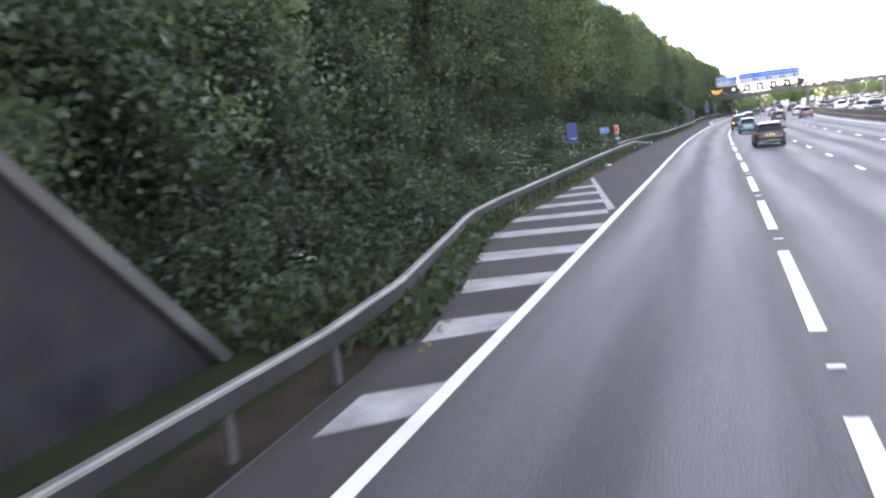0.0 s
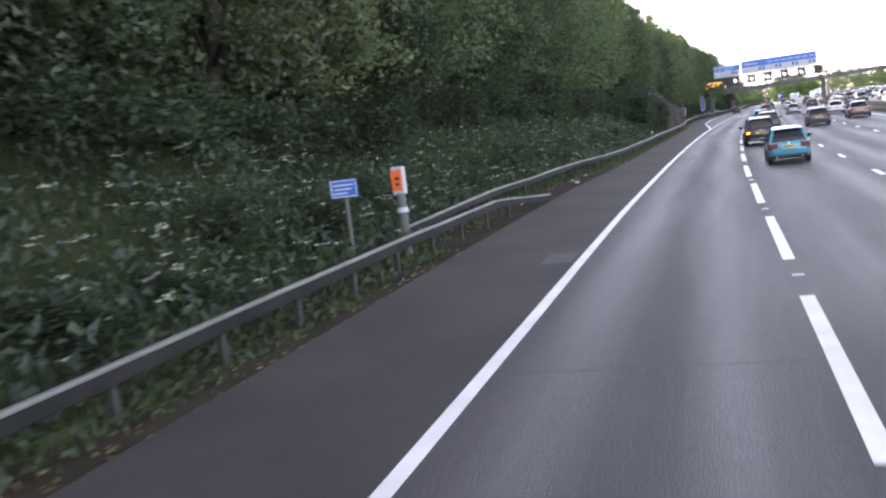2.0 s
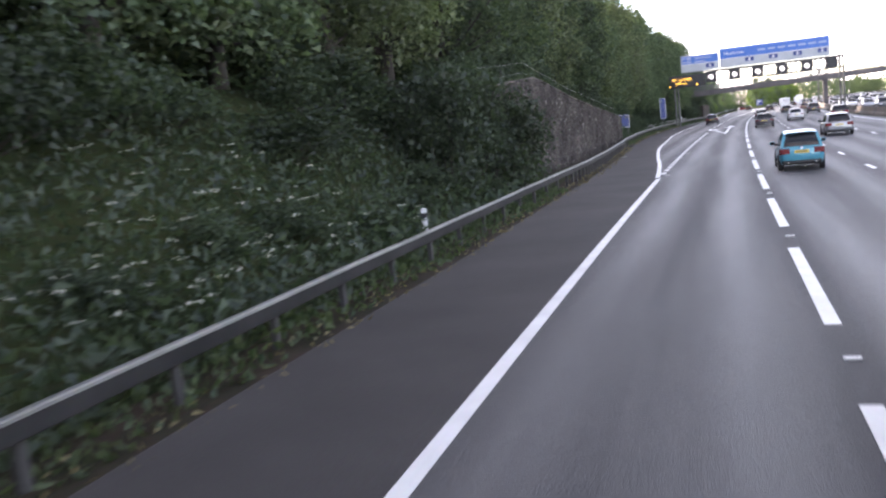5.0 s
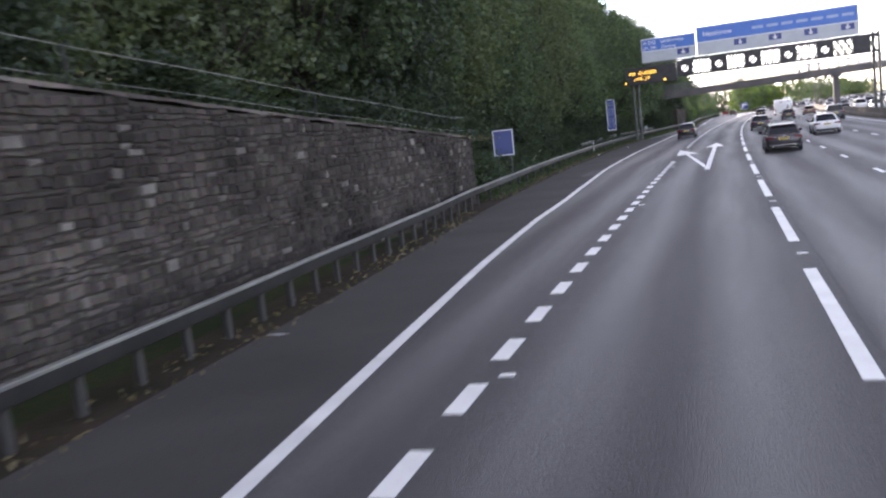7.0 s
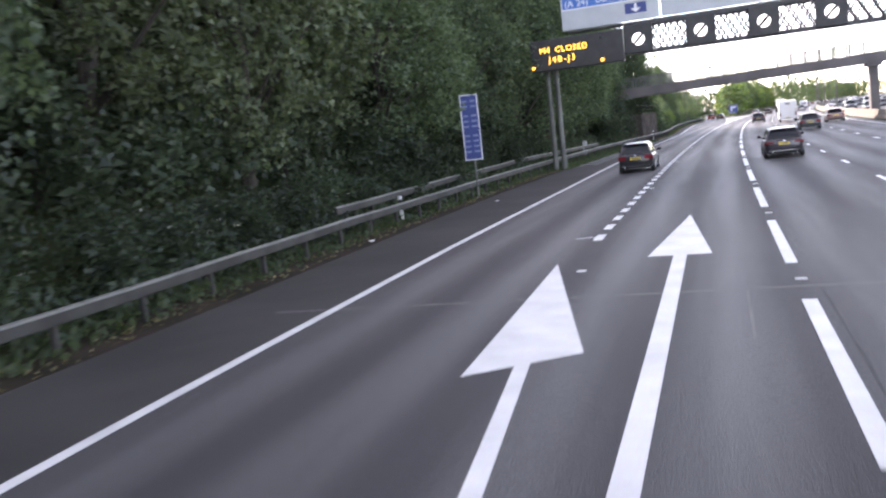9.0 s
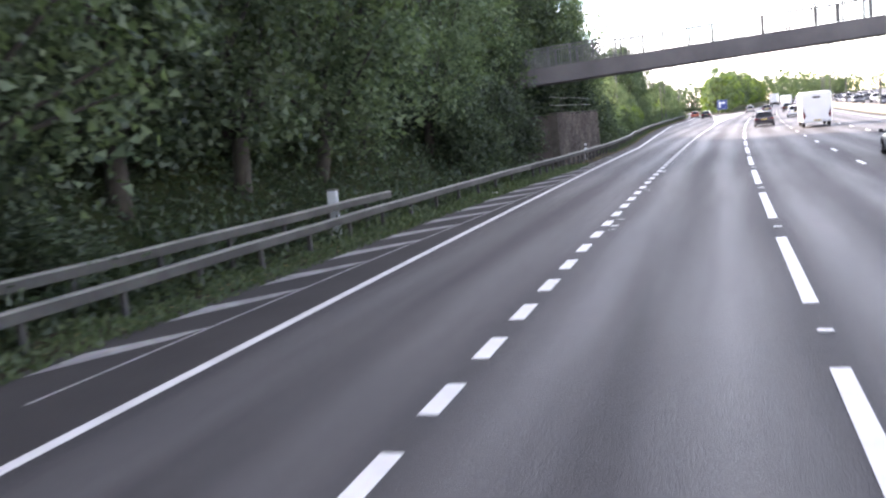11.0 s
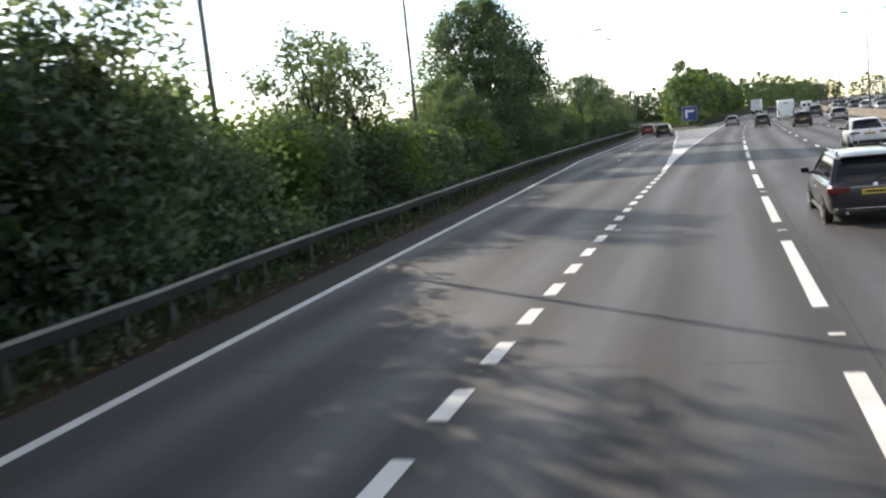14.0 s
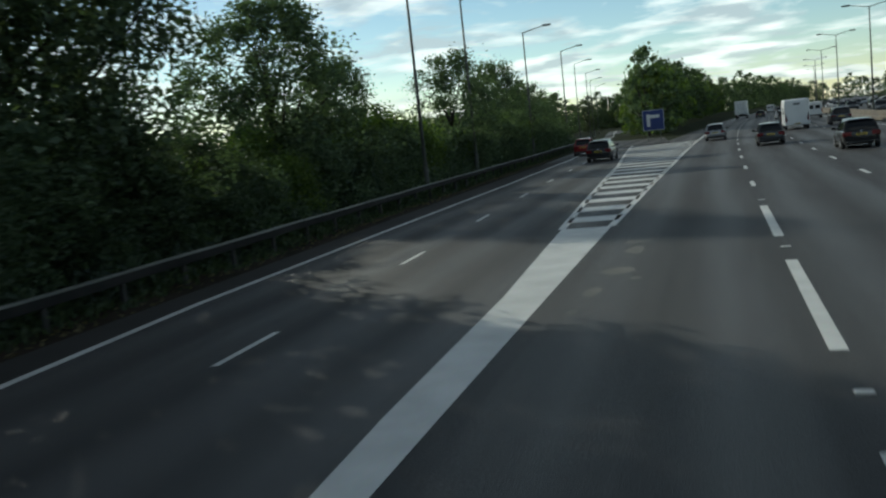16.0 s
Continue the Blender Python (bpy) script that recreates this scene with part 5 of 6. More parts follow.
def cover(name, spans, count, size, material, label, rise, seed, lat0=0.1, lat1=6.0, tall=1.0, base=toe_line):
    rng = np.random.default_rng(seed)
    pts = []
    total = sum(b - a for a, b in spans)
    for a, b in spans:
        for _ in range(int(count * (b - a) / total)):
            s = rng.uniform(a, b)
            patchy = 0.55 + 0.45 * math.sin(s * 0.83 + 2 * math.sin(s * 0.31))
            lat = base(s) - rng.uniform(lat0, lat1)
            pts.append(R(s, lat, max(bank(s, min(lat, toe(s))), -0.02) + rng.uniform(0, 1) ** 1.5 * rise * (patchy if rise < 0.5 else 1)))
    o = obj(name, leaf_mesh(name, np.array([tuple(q) for q in pts]), size, rng, material, flat=tall, long=2.2))
    return tagged(o, label, "plants", kind="stuff")


cover("verge_weeds", [(1, 15)], 6500, 0.11, M_GRASS, "green weeds filling the gap round the barrier", 0.55, 58, -0.5, 3.0, 1.2, rail_lat)
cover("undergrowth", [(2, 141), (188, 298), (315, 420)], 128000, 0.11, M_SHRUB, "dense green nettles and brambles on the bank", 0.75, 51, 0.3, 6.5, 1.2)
cover("grass", [(0.5, 142), (188, 298), (314, 450)], 30000, 0.075, M_GRASS, "long grass and weeds along the foot of the barrier", 0.4, 52, -0.35, 1.0, 3.0, rail_lat)
cover("verge_grass", [(256, 300)], 9000, 0.06, M_GRASS, "strip of rough green grass between the barrier and the tarmac", 0.16, 59, -1.25, 0.2, 3.0, rail_lat)
cover("dry_grass", [(0.5, 142), (143, 298), (299, 450)], 7000, 0.05, M_DRY, "straw-coloured dry grass and dead leaves under the barrier", 0.06, 53, -0.75, 0.3, 0.6, rail_lat)
cover("wall_top_grass", [(143.5, 187.5)], 9000, 0.09, M_GRASS, "long grass hanging over the top of the stone wall", 0.45, 55, 0.48, 1.5, 3.0, lambda s: -9.0)
rngf = np.random.default_rng(54)
umb = []
for _ in range(1000):
    s = rngf.uniform(4, 128) if rngf.random() < 0.85 else rngf.uniform(195, 230)
    lat = toe(s) - rngf.uniform(0.1, 4.6) ** 1.0
    q = np.array(tuple(R(s, lat, bank(s, lat) + rngf.uniform(0.6, 1.15))))
    umb.append(q + rngf.normal(size=(9, 3)) * (0.07, 0.07, 0.015))
tagged(obj("wildflowers", leaf_mesh("wildflowers", np.concatenate(umb), 0.038, rngf, M_FLOWER, 0.3, 1.1)), "white cow parsley flowers scattered over the green bank", "flowers", kind="stuff")


# ---------------------------------------------------------------- vehicles
M_GLASS = mat("dark_car_glass", (0.012, 0.014, 0.017), (0.018, 0.02, 0.024), rough=0.1, scale=1, fine=4, bump=0.0, spread=0.0)
M_GLASS.node_tree.nodes["Principled BSDF"].inputs["Specular IOR Level"].default_value = 0.35
M_TYRE = mat("tyre_rubber", (0.02, 0.02, 0.02), (0.028, 0.028, 0.028), rough=0.85, scale=8, fine=60, bump=0.1)
M_RIM = mat("alloy_rim", (0.42, 0.42, 0.43), (0.3, 0.3, 0.31), rough=0.35, metal=0.8, scale=5, fine=40, bump=0.0)
M_TRIM = mat("black_plastic_trim", (0.022, 0.022, 0.024), (0.03, 0.03, 0.032), rough=0.6, scale=5, fine=60, bump=0.05)
M_TAIL = mat("red_tail_lamp", (0.17, 0.012, 0.018), (0.12, 0.01, 0.014), rough=0.2, scale=5, fine=30, bump=0.0)
M_HEAD = mat("headlamp_glass", (0.65, 0.66, 0.68), (0.5, 0.5, 0.52), rough=0.15, scale=5, fine=30, bump=0.0)
M_IND = mat("amber_indicator", (1.0, 0.42, 0.03), (1.0, 0.4, 0.03), rough=0.3, bump=0, spread=0, emit=1.5)
M_YPLATE = mat("yellow_plate", (0.70, 0.50, 0.06), (0.66, 0.46, 0.05), rough=0.4, scale=6, fine=40, bump=0)
M_CHROME = mat("chrome_strip", (0.6, 0.6, 0.62), (0.5, 0.5, 0.52), rough=0.2, metal=0.95, scale=5, fine=30, bump=0)
M_SIGNWHITE = mat("white_gel_coat", (0.78, 0.79, 0.80), (0.70, 0.71, 0.72), rough=0.35, scale=0.8, fine=10, bump=0.02, spread=0.1)


def paint(name, c, rough=0.28, metal=0.35):
    m = mat(name, c, tuple(v * 0.88 for v in c), rough=rough, metal=metal, scale=1.5, fine=12, bump=0.0, spread=0.08)
    m.node_tree.nodes["Principled BSDF"].inputs["Coat Weight"].default_value = 0.5
    return m


def loft(rows, closed_ends=True):
    """Skin over cross-sections: rows of (y, [(half width, z), ...] from sill to centre top), mirrored in x."""
    bm = bmesh.new()
    rings = []
    for y, sec in rows:
        pts = [(x, y, z) for x, z in sec] + [(-x, y, z) for x, z in reversed(sec)]
        rings.append([bm.verts.new(p) for p in pts])
    n = len(rings[0])
    for a, b in zip(rings, rings[1:]):
        for j in range(n):
            k = (j + 1) % n
            bm.faces.new((a[j], a[k], b[k], b[j]))
    if closed_ends:
        bm.faces.new(rings[0])
        bm.faces.new(rings[-1][::-1])
    bmesh.ops.recalc_face_normals(bm, faces=bm.faces)
    return bm


def wheel_at(parent, x, y, r, w, plain=False):
    side = 1 if x > 0 else -1
    bm = rod((x - w / 2 + 0.02, y, r), (x + w / 2 - 0.02, y, r), r, sides=24)
    rod((x - w / 2, y, r), (x + w / 2, y, r), r - 0.025, sides=24, bm=bm)
    tyre = part("wheel", bm, M_TYRE, parent)
    if plain:
        return
    bm = rod((x + side * (w / 2 - 0.04), y, r), (x + side * (w / 2 + 0.003), y, r), r * 0.2, sides=10)
    for k in range(5):
        a = k * 2 * math.pi / 5 + 0.3
        rod((x + side * w * 0.48, y, r), (x + side * w * 0.48, y + math.cos(a) * r * 0.66, r + math.sin(a) * r * 0.66), 0.035, 0.028, 5, bm)
    part("rim", bm, M_RIM, tyre)
    part("hub", rod((x + side * (w / 2 - 0.05), y, r), (x + side * (w / 2 - 0.012), y, r), r * 0.68, sides=16), M_TRIM, tyre)


def soften(ob, degrees=38):
    for p in ob.data.polygons:
        p.use_smooth = True
    ob.data.set_sharp_from_angle(angle=radians(degrees))
    return ob


def car(body_paint, label, L=4.3, W=1.78, H=1.5, kind="hatch", rails=False, chrome=False, category="car", indicator=False, name="car", simple=False):
    """A car that faces +y, its wheels on z = 0: rounded lower body, dark glasshouse, painted roof and pillars."""
    thing = empty(name, Matrix(), label, category, "traffic")
    h, f, r = W / 2, L / 2, -L / 2
    belt = H * (0.62 if kind != "suv" else 0.6)
    wr = 0.325 if kind != "suv" else 0.37
    sill = 0.2 if kind != "suv" else 0.27
    nose = belt * (0.86 if kind != "suv" else 0.92)
    deck = belt * (1.02 if kind == "saloon" else 1.0)

    def sec(w, top, low):
        """Half a cross-section, from the sill round the shoulder to the middle."""
        t = top - low
        return [(w * 0.55, low - 0.01), (w * 0.84, low), (w * 0.935, low + 0.05), (w * 0.985, low + 0.3 * t), (w, low + 0.55 * t), (w * 0.99, low + 0.78 * t), (w * 0.955, low + 0.92 * t), (w * 0.89, top), (w * 0.6, top + 0.012)]

    rows = [(r, sec(h * 0.74, deck * 0.86, sill + 0.2)), (r + 0.035, sec(h * 0.86, deck * 0.94, sill + 0.13)), (r + 0.11, sec(h * 0.935, deck * 0.985, sill + 0.08)),
            (r + 0.28, sec(h * 0.98, deck, sill + 0.03)), (r + 0.7, sec(h, deck, sill)), (-0.3, sec(h * 0.995, belt * 0.985, sill)), (f - 1.6, sec(h, belt * 0.97, sill)),
            (f - 1.05, sec(h * 0.99, belt * 0.94, sill)), (f - 0.6, sec(h * 0.965, nose, sill + 0.02)), (f - 0.25, sec(h * 0.91, nose * 0.93, sill + 0.04)), (f - 0.07, sec(h * 0.82, nose * 0.8, sill + 0.08)), (f, sec(h * 0.68, nose * 0.66, sill + 0.14))]
    body = soften(part("body", loft(rows), body_paint, thing), 50)
    # glasshouse: rows along the roofline
    back = {"hatch": r + 0.1, "suv": r + 0.1, "estate": r + 0.12, "saloon": r + 0.72}[kind]
    lean = {"hatch": 0.42, "suv": 0.34, "estate": 0.5, "saloon": 0.85}[kind]
    wb, wt, hh = h * 0.885, h * 0.7, H - belt
    line = [(back, 0.0), (back + lean * 0.45, 0.5), (back + lean * 0.85, 0.86), (back + lean + 0.12, 0.95), (back + lean + 0.6, 0.99), (0.15, 1.0), (f - 2.1, 0.965), (f - 1.85, 0.87), (f - 1.45, 0.5), (f - 0.98, 0.0)]
    if line[4][0] > 0.0:
        line[4] = (-0.15, 0.99)

    def side(k):
        return wb - (wb - wt) * k ** 1.25

    def glass_row(y, k, out=0.0):
        z = belt - 0.04 + (hh + 0.04 - 0.012) * k
        w = side(k) + out
        return (y, [(wb, belt - 0.06), (wb - (wb - w) * 0.5, belt - 0.06 + (z - belt + 0.06) * 0.55), (w, max(z - 0.075 * k, belt - 0.05)), (w * 0.93, z - 0.022 * k), (w * 0.6, z)])

    soften(part("glasshouse", loft([glass_row(y, k) for y, k in line]), M_GLASS, thing, "dark tinted windows"), 40)
    # painted roof skin, 15 mm thick over the glass
    bm, rings = bmesh.new(), []
    for y, k in line[2:8]:
        z, w = belt - 0.04 + (hh + 0.028) * k, side(k)
        ring = [(w + 0.012, z - 0.1), (w + 0.008, z - 0.062), (w * 0.95, z - 0.008), (w * 0.62, z + 0.014), (0, z + 0.02)]
        rings.append([bm.verts.new((x, y, zz)) for x, zz in ring] + [bm.verts.new((-x, y, zz)) for x, zz in ring[-2::-1]])
    for a, b in zip(rings, rings[1:]):
        for j in range(len(a) - 1):
            bm.faces.new((a[j], a[j + 1], b[j + 1], b[j]))
    bmesh.ops.recalc_face_normals(bm, faces=bm.faces)
    roof = soften(part("roof", bm, body_paint, thing), 50)

    def skin(k, out=0.014):
        return side(k) + out

    def edge(k, rear):
        pts = line[:4] if rear else line[:5:-1]
        return float(np.interp(k, [p[1] for p in pts], [p[0] for p in pts]))

    def pillar(name, sd, low, high, rear, material, wrap=0.0):
        """A strip up one side of the glasshouse, so wide at foot and head, measured from its front or rear edge."""
        bm, prev = bmesh.new(), None
        for k in (0.0, 0.25, 0.5, 0.72, 0.9):
            wide = low + (high - low) * k
            e = edge(k, rear)
            z = belt - 0.03 + (hh + 0.01) * k
            x, d = skin(k), (1 if rear else -1)
            now = [bm.verts.new((sd * sx, y, z)) for sx, y in ((x - wrap, e - 0.014 * d), (x, e - 0.004 * d), (x, e + wide * d))]
            if prev:
                for j in (0, 1):
                    bm.faces.new((prev[j], prev[j + 1], now[j + 1], now[j]))
            prev = now
        bmesh.ops.recalc_face_normals(bm, faces=bm.faces)
        return part(name, bm, material, thing)

    tail = {"hatch": 0.34, "suv": 0.26, "estate": 0.2, "saloon": 0.4}[kind]
    for sd in (-1, 1):
        pillar("rear_pillar", sd, tail, tail * 0.75, True, body_paint, 0.1)
        pillar("windscreen_pillar", sd, 0.1, 0.1, False, body_paint, 0.05)
        for y in (r + L * 0.19, f - L * 0.19):
            if not simple:
                part("wheel_arch", rod((sd * (h - 0.14), y, wr + 0.02), (sd * (h - 0.004), y, wr + 0.02), wr + 0.06, sides=24), M_TRIM, thing)
            wheel_at(thing, sd * (h - 0.085), y, wr, 0.2, simple)
        # lamps that wrap round the corners
        z0, z1 = (deck * 0.74, deck * 0.9) if kind != "hatch" else (deck * 0.66, deck * 0.93)
        bm = box(min(sd * h * 0.5, sd * h * 0.9), max(sd * h * 0.5, sd * h * 0.9), r - 0.004, r + 0.12, z0 + 0.02, z1, 0.025)
        box(min(sd * h * 0.86, sd * h * 0.975), max(sd * h * 0.86, sd * h * 0.975), r + 0.06, r + 0.32, z0, z1 - 0.01, 0.025, bm)
        lamp = part("tail_lamp", bm, M_TAIL, thing, "red tail lamp")
        if indicator and sd < 0:
            part("indicator", box(-h * 0.88, -h * 0.68, r - 0.014, r - 0.005, z0 + 0.03, z0 + 0.085, 0.006), M_IND, lamp, "lit amber indicator")
        part("headlamp", box(sd * h * 0.64 - 0.2, sd * h * 0.64 + 0.2, f - 0.32, f - 0.04, nose * 0.68, nose * 0.84, 0.03), M_HEAD, thing, "clear headlamp")
        if simple:
            continue
        bm = box(sd * (h + 0.13) - 0.1, sd * (h + 0.13) + 0.1, f - 1.62, f - 1.46, belt + 0.02, belt + 0.16, 0.045)
        mir = part("mirror", bm, body_paint, thing, "door mirror")
        box_arm = box(min(sd * h * 0.86, sd * (h + 0.06)), max(sd * h * 0.86, sd * (h + 0.06)), f - 1.57, f - 1.5, belt - 0.01, belt + 0.05, 0.01)
        part("mirror_arm", box_arm, M_TRIM, mir)
        part("mirror_glass", box(sd * (h + 0.13) - 0.08, sd * (h + 0.13) + 0.08, f - 1.627, f - 1.621, belt + 0.04, belt + 0.14), M_GLASS, mir)
        part("side_trim", box(sd * (h * 0.955) - 0.03, sd * (h * 0.955) + 0.03, r + L * 0.27, f - L * 0.27, sill - 0.02, sill + 0.07, 0.015), M_TRIM, thing)
        part("window_strip", box(sd * (wb + 0.012) - 0.012, sd * (wb + 0.012) + 0.012, back + 0.3, f - 1.15, belt - 0.035, belt - 0.012, 0.004), M_CHROME if chrome else M_TRIM, thing)
        for y in (-0.35, 0.7):
            part("door_handle", box(sd * (h - 0.002) - 0.018, sd * (h - 0.002) + 0.018, y - 0.1, y + 0.1, belt - 0.2, belt - 0.172, 0.006), M_CHROME if chrome else body_paint, thing)
            seam = [(sd * (x * 1.0 + 0.003), z) for x, z in sec(h, belt * 0.975, sill)[2:8]]
            bm = bmesh.new()
            col = [[bm.verts.new((x, yy, z)) for x, z in seam] for yy in (y - 0.135, y - 0.124)]
            for j in range(len(seam) - 1):
                bm.faces.new((col[0][j], col[0][j + 1], col[1][j + 1], col[1][j]))
            part("door_seam", bm, M_TRIM, thing)
        if rails:
            bm = rod((sd * wt * 0.93, back + lean + 0.2, H + 0.045), (sd * wt * 0.93, f - 2.25, H + 0.03), 0.02, sides=6)
            for y in (back + lean + 0.22, f - 2.27):
                rod((sd * wt * 0.93, y, H - 0.05), (sd * wt * 0.93, y, H + 0.045), 0.022, sides=6, bm=bm)
            part("roof_rail", bm, M_CHROME, thing, "bright roof rail")
        part("exhaust", rod((sd * h * 0.6, r - 0.03, sill + 0.1), (sd * h * 0.6, r + 0.15, sill + 0.1), 0.04, sides=8), M_CHROME, thing)
    if simple:
        return thing
    part("rear_bumper", box(-h * 0.86, h * 0.86, r - 0.025, r + 0.25, sill + 0.04, sill + 0.24, 0.07), M_TRIM, thing, "black rear bumper")
    if chrome:
        part("bumper_strip", box(-h * 0.62, h * 0.62, r - 0.034, r - 0.02, sill + 0.17, sill + 0.2, 0.005), M_CHROME, thing, "bright strip across the bumper")
        part("tailgate_strip", box(-h * 0.5, h * 0.5, r - 0.006, r + 0.06, deck * 0.885, deck * 0.905, 0.004), M_CHROME, thing, "thin bright strip on the tailgate")
    part("front_bumper", box(-h * 0.76, h * 0.76, f - 0.2, f + 0.02, sill + 0.02, sill + 0.2, 0.06), M_TRIM, thing)
    part("grille", box(-h * 0.4, h * 0.4, f - 0.08, f + 0.006, nose * 0.48, nose * 0.62, 0.02), M_TRIM, thing)
    pz = deck * 0.72
    pl = part("number_plate", box(-0.26, 0.26, r - 0.012, r + 0.01, pz, pz + 0.115, 0.004), M_YPLATE, thing, "yellow number plate")
    part("plate_writing", box(-0.2, 0.2, r - 0.0165, r - 0.0125, pz + 0.035, pz + 0.08), M_TRIM, pl)
    part("front_plate", box(-0.26, 0.26, f + 0.005, f + 0.028, sill + 0.1, sill + 0.21, 0.004), M_SIGNWHITE, thing)
    bm = bmesh.new()
    bmesh.ops.create_cone(bm, cap_ends=True, segments=16, radius1=0.045, radius2=0.045, depth=0.02)
    bmesh.ops.transform(bm, matrix=pose(0, r + 0.03, deck * 0.93, 75, 0, 0), verts=bm.verts)
    part("badge", bm, M_CHROME, thing, "round bright badge")
    y = back + lean * 0.8
    part("spoiler", box(-wt * 0.9, wt * 0.9, y - 0.1, y + 0.2, belt + hh * 0.87, belt + hh * 0.92, 0.018), body_paint, thing)
    part("brake_light", box(-0.14, 0.14, y - 0.106, y - 0.1, belt + hh * 0.885, belt + hh * 0.91), M_TAIL, thing)
    part("rear_wiper", rod((0.02, back + 0.02, belt + 0.05), (0.3, back + 0.1, belt + 0.13), 0.009, sides=5), M_TRIM, thing)
    return thing


def motorhome(label):
    thing = empty("motorhome", Matrix(), label, "motorhome", "traffic")
    rows = []
    for y, lowz, top, w in ((-3.4, 0.55, 2.75, 1.1), (-3.3, 0.45, 2.85, 1.13), (1.6, 0.42, 2.9, 1.15), (2.3, 0.42, 2.8, 1.13), (2.9, 0.42, 2.1, 1.08), (3.5, 0.42, 1.3, 1.0), (3.6, 0.45, 0.95, 0.95)):
        rows.append((y, [(w * 0.95, lowz), (w, lowz + 0.12), (w, top - 0.25), (w * 0.97, top - 0.08), (w * 0.9, top)]))
    part("body", loft(rows), M_SIGNWHITE, thing)
    part("windscreen", box(-0.95, 0.95, -0.015, 0.015, -0.42, 0.42, 0.01, None, pose(0, 2.98, 1.95, -52, 0, 0)), M_GLASS, thing)
    for side in (-1, 1):
        part("side_window", box(side * 1.15 - 0.02, side * 1.15 + 0.02, -2.2, -1.1, 1.5, 2.1, 0.02), M_GLASS, thing)
        part("cab_window", box(side * 1.11 - 0.03, side * 1.11 + 0.03, 1.75, 2.6, 1.35, 1.95, 0.02), M_GLASS, thing)
        part("graphic", mesh_panel([(side * 1.156, -3.1, 0.75), (side * 1.156, -2.2, 0.75), (side * 1.156, -2.75, 2.0)]), M_TRIM, thing, "dark swept graphic")
        part("tail_lamp", box(side * 0.98 - 0.07, side * 0.98 + 0.07, -3.43, -3.38, 0.75, 1.25, 0.02), M_TAIL, thing, "red tail lamp")
        part("rear_graphic", mesh_panel([(side * 1.05, -3.412, 0.9), (side * 0.82, -3.412, 0.9), (side * 1.05, -3.405, 1.7)]), M_TRIM, thing)
        for y in (-1.9, 2.4):
            wheel_at(thing, side * 0.98, y, 0.35, 0.22)
        mir = part("mirror", box(side * 1.32 - 0.12, side * 1.32 + 0.12, 2.55, 2.7, 1.35, 1.8, 0.04), M_TRIM, thing)
        part("mirror_arm", rod((side * 1.08, 2.62, 1.5), (side * 1.25, 2.62, 1.52), 0.03, sides=6), M_TRIM, mir)
    part("skirt", box(-1.08, 1.08, -3.42, -3.2, 0.42, 0.7, 0.04), M_SIGNW, thing)
    part("badge", box(-0.3, 0.3, -3.42, -3.40, 2.35, 2.5), M_TRIM, thing)
    pl = part("number_plate", box(-0.26, 0.26, -3.44, -3.42, 0.5, 0.62), M_YPLATE, thing)
    part("plate_writing", box(-0.2, 0.2, -3.445, -3.4405, 0.53, 0.59), M_TRIM, pl)
    return thing


def mesh_panel(pts):
    bm = bmesh.new()
    a = [bm.verts.new(p) for p in pts]
    b = [bm.verts.new(Vector(p) + Vector((0.004 if p[0] > 0 else -0.004, -0.004, 0))) for p in pts]
    bm.faces.new(a)
    bm.faces.new(b[::-1])
    for i in range(len(pts)):
        j = (i + 1) % len(pts)
        bm.faces.new((a[i], a[j], b[j], b[i]))
    bmesh.ops.recalc_face_normals(bm, faces=bm.faces)
    return bm


def lorry(label, L=8.0, box_mat=None):
    thing = empty("box_lorry", Matrix(), label, "lorry", "traffic")
    crate = part("cargo_box", box(-1.25, 1.25, -L / 2, L / 2 - 2.1, 1.05, 3.9, 0.04), box_mat or M_SIGNWHITE, thing, "pale cargo box")
    for x in (-0.62, 0.0, 0.62):
        part("door_seam", box(x - 0.015, x + 0.015, -L / 2 - 0.012, -L / 2 - 0.003, 1.15, 3.8), M_GALV, crate)
    part("cab", loft([(L / 2 - 2.0, [(1.18, 0.6), (1.2, 1.0), (1.2, 2.6), (1.1, 2.95)]), (L / 2 - 0.3, [(1.18, 0.6), (1.2, 1.0), (1.18, 2.5), (1.05, 2.8)]), (L / 2, [(1.1, 0.6), (1.12, 1.0), (1.1, 1.6), (1.05, 1.7)])]), M_SIGNWHITE, thing)
    part("chassis", box(-0.5, 0.5, -L / 2 + 0.2, L / 2 - 0.5, 0.55, 1.04, 0.02), M_TRIM, thing)
    part("rear_bar", box(-1.2, 1.2, -L / 2, -L / 2 + 0.12, 0.5, 0.7, 0.02), M_TRIM, thing)
    for side in (-1, 1):
        part("tail_lamp", box(side * 1.0 - 0.15, side * 1.0 + 0.15, -L / 2 - 0.02, -L / 2 + 0.02, 0.72, 0.88), M_TAIL, thing)
        for y in (-L / 2 + 1.8, L / 2 - 1.3):
            wheel_at(thing, side * 1.05, y, 0.48, 0.28)
    return thing


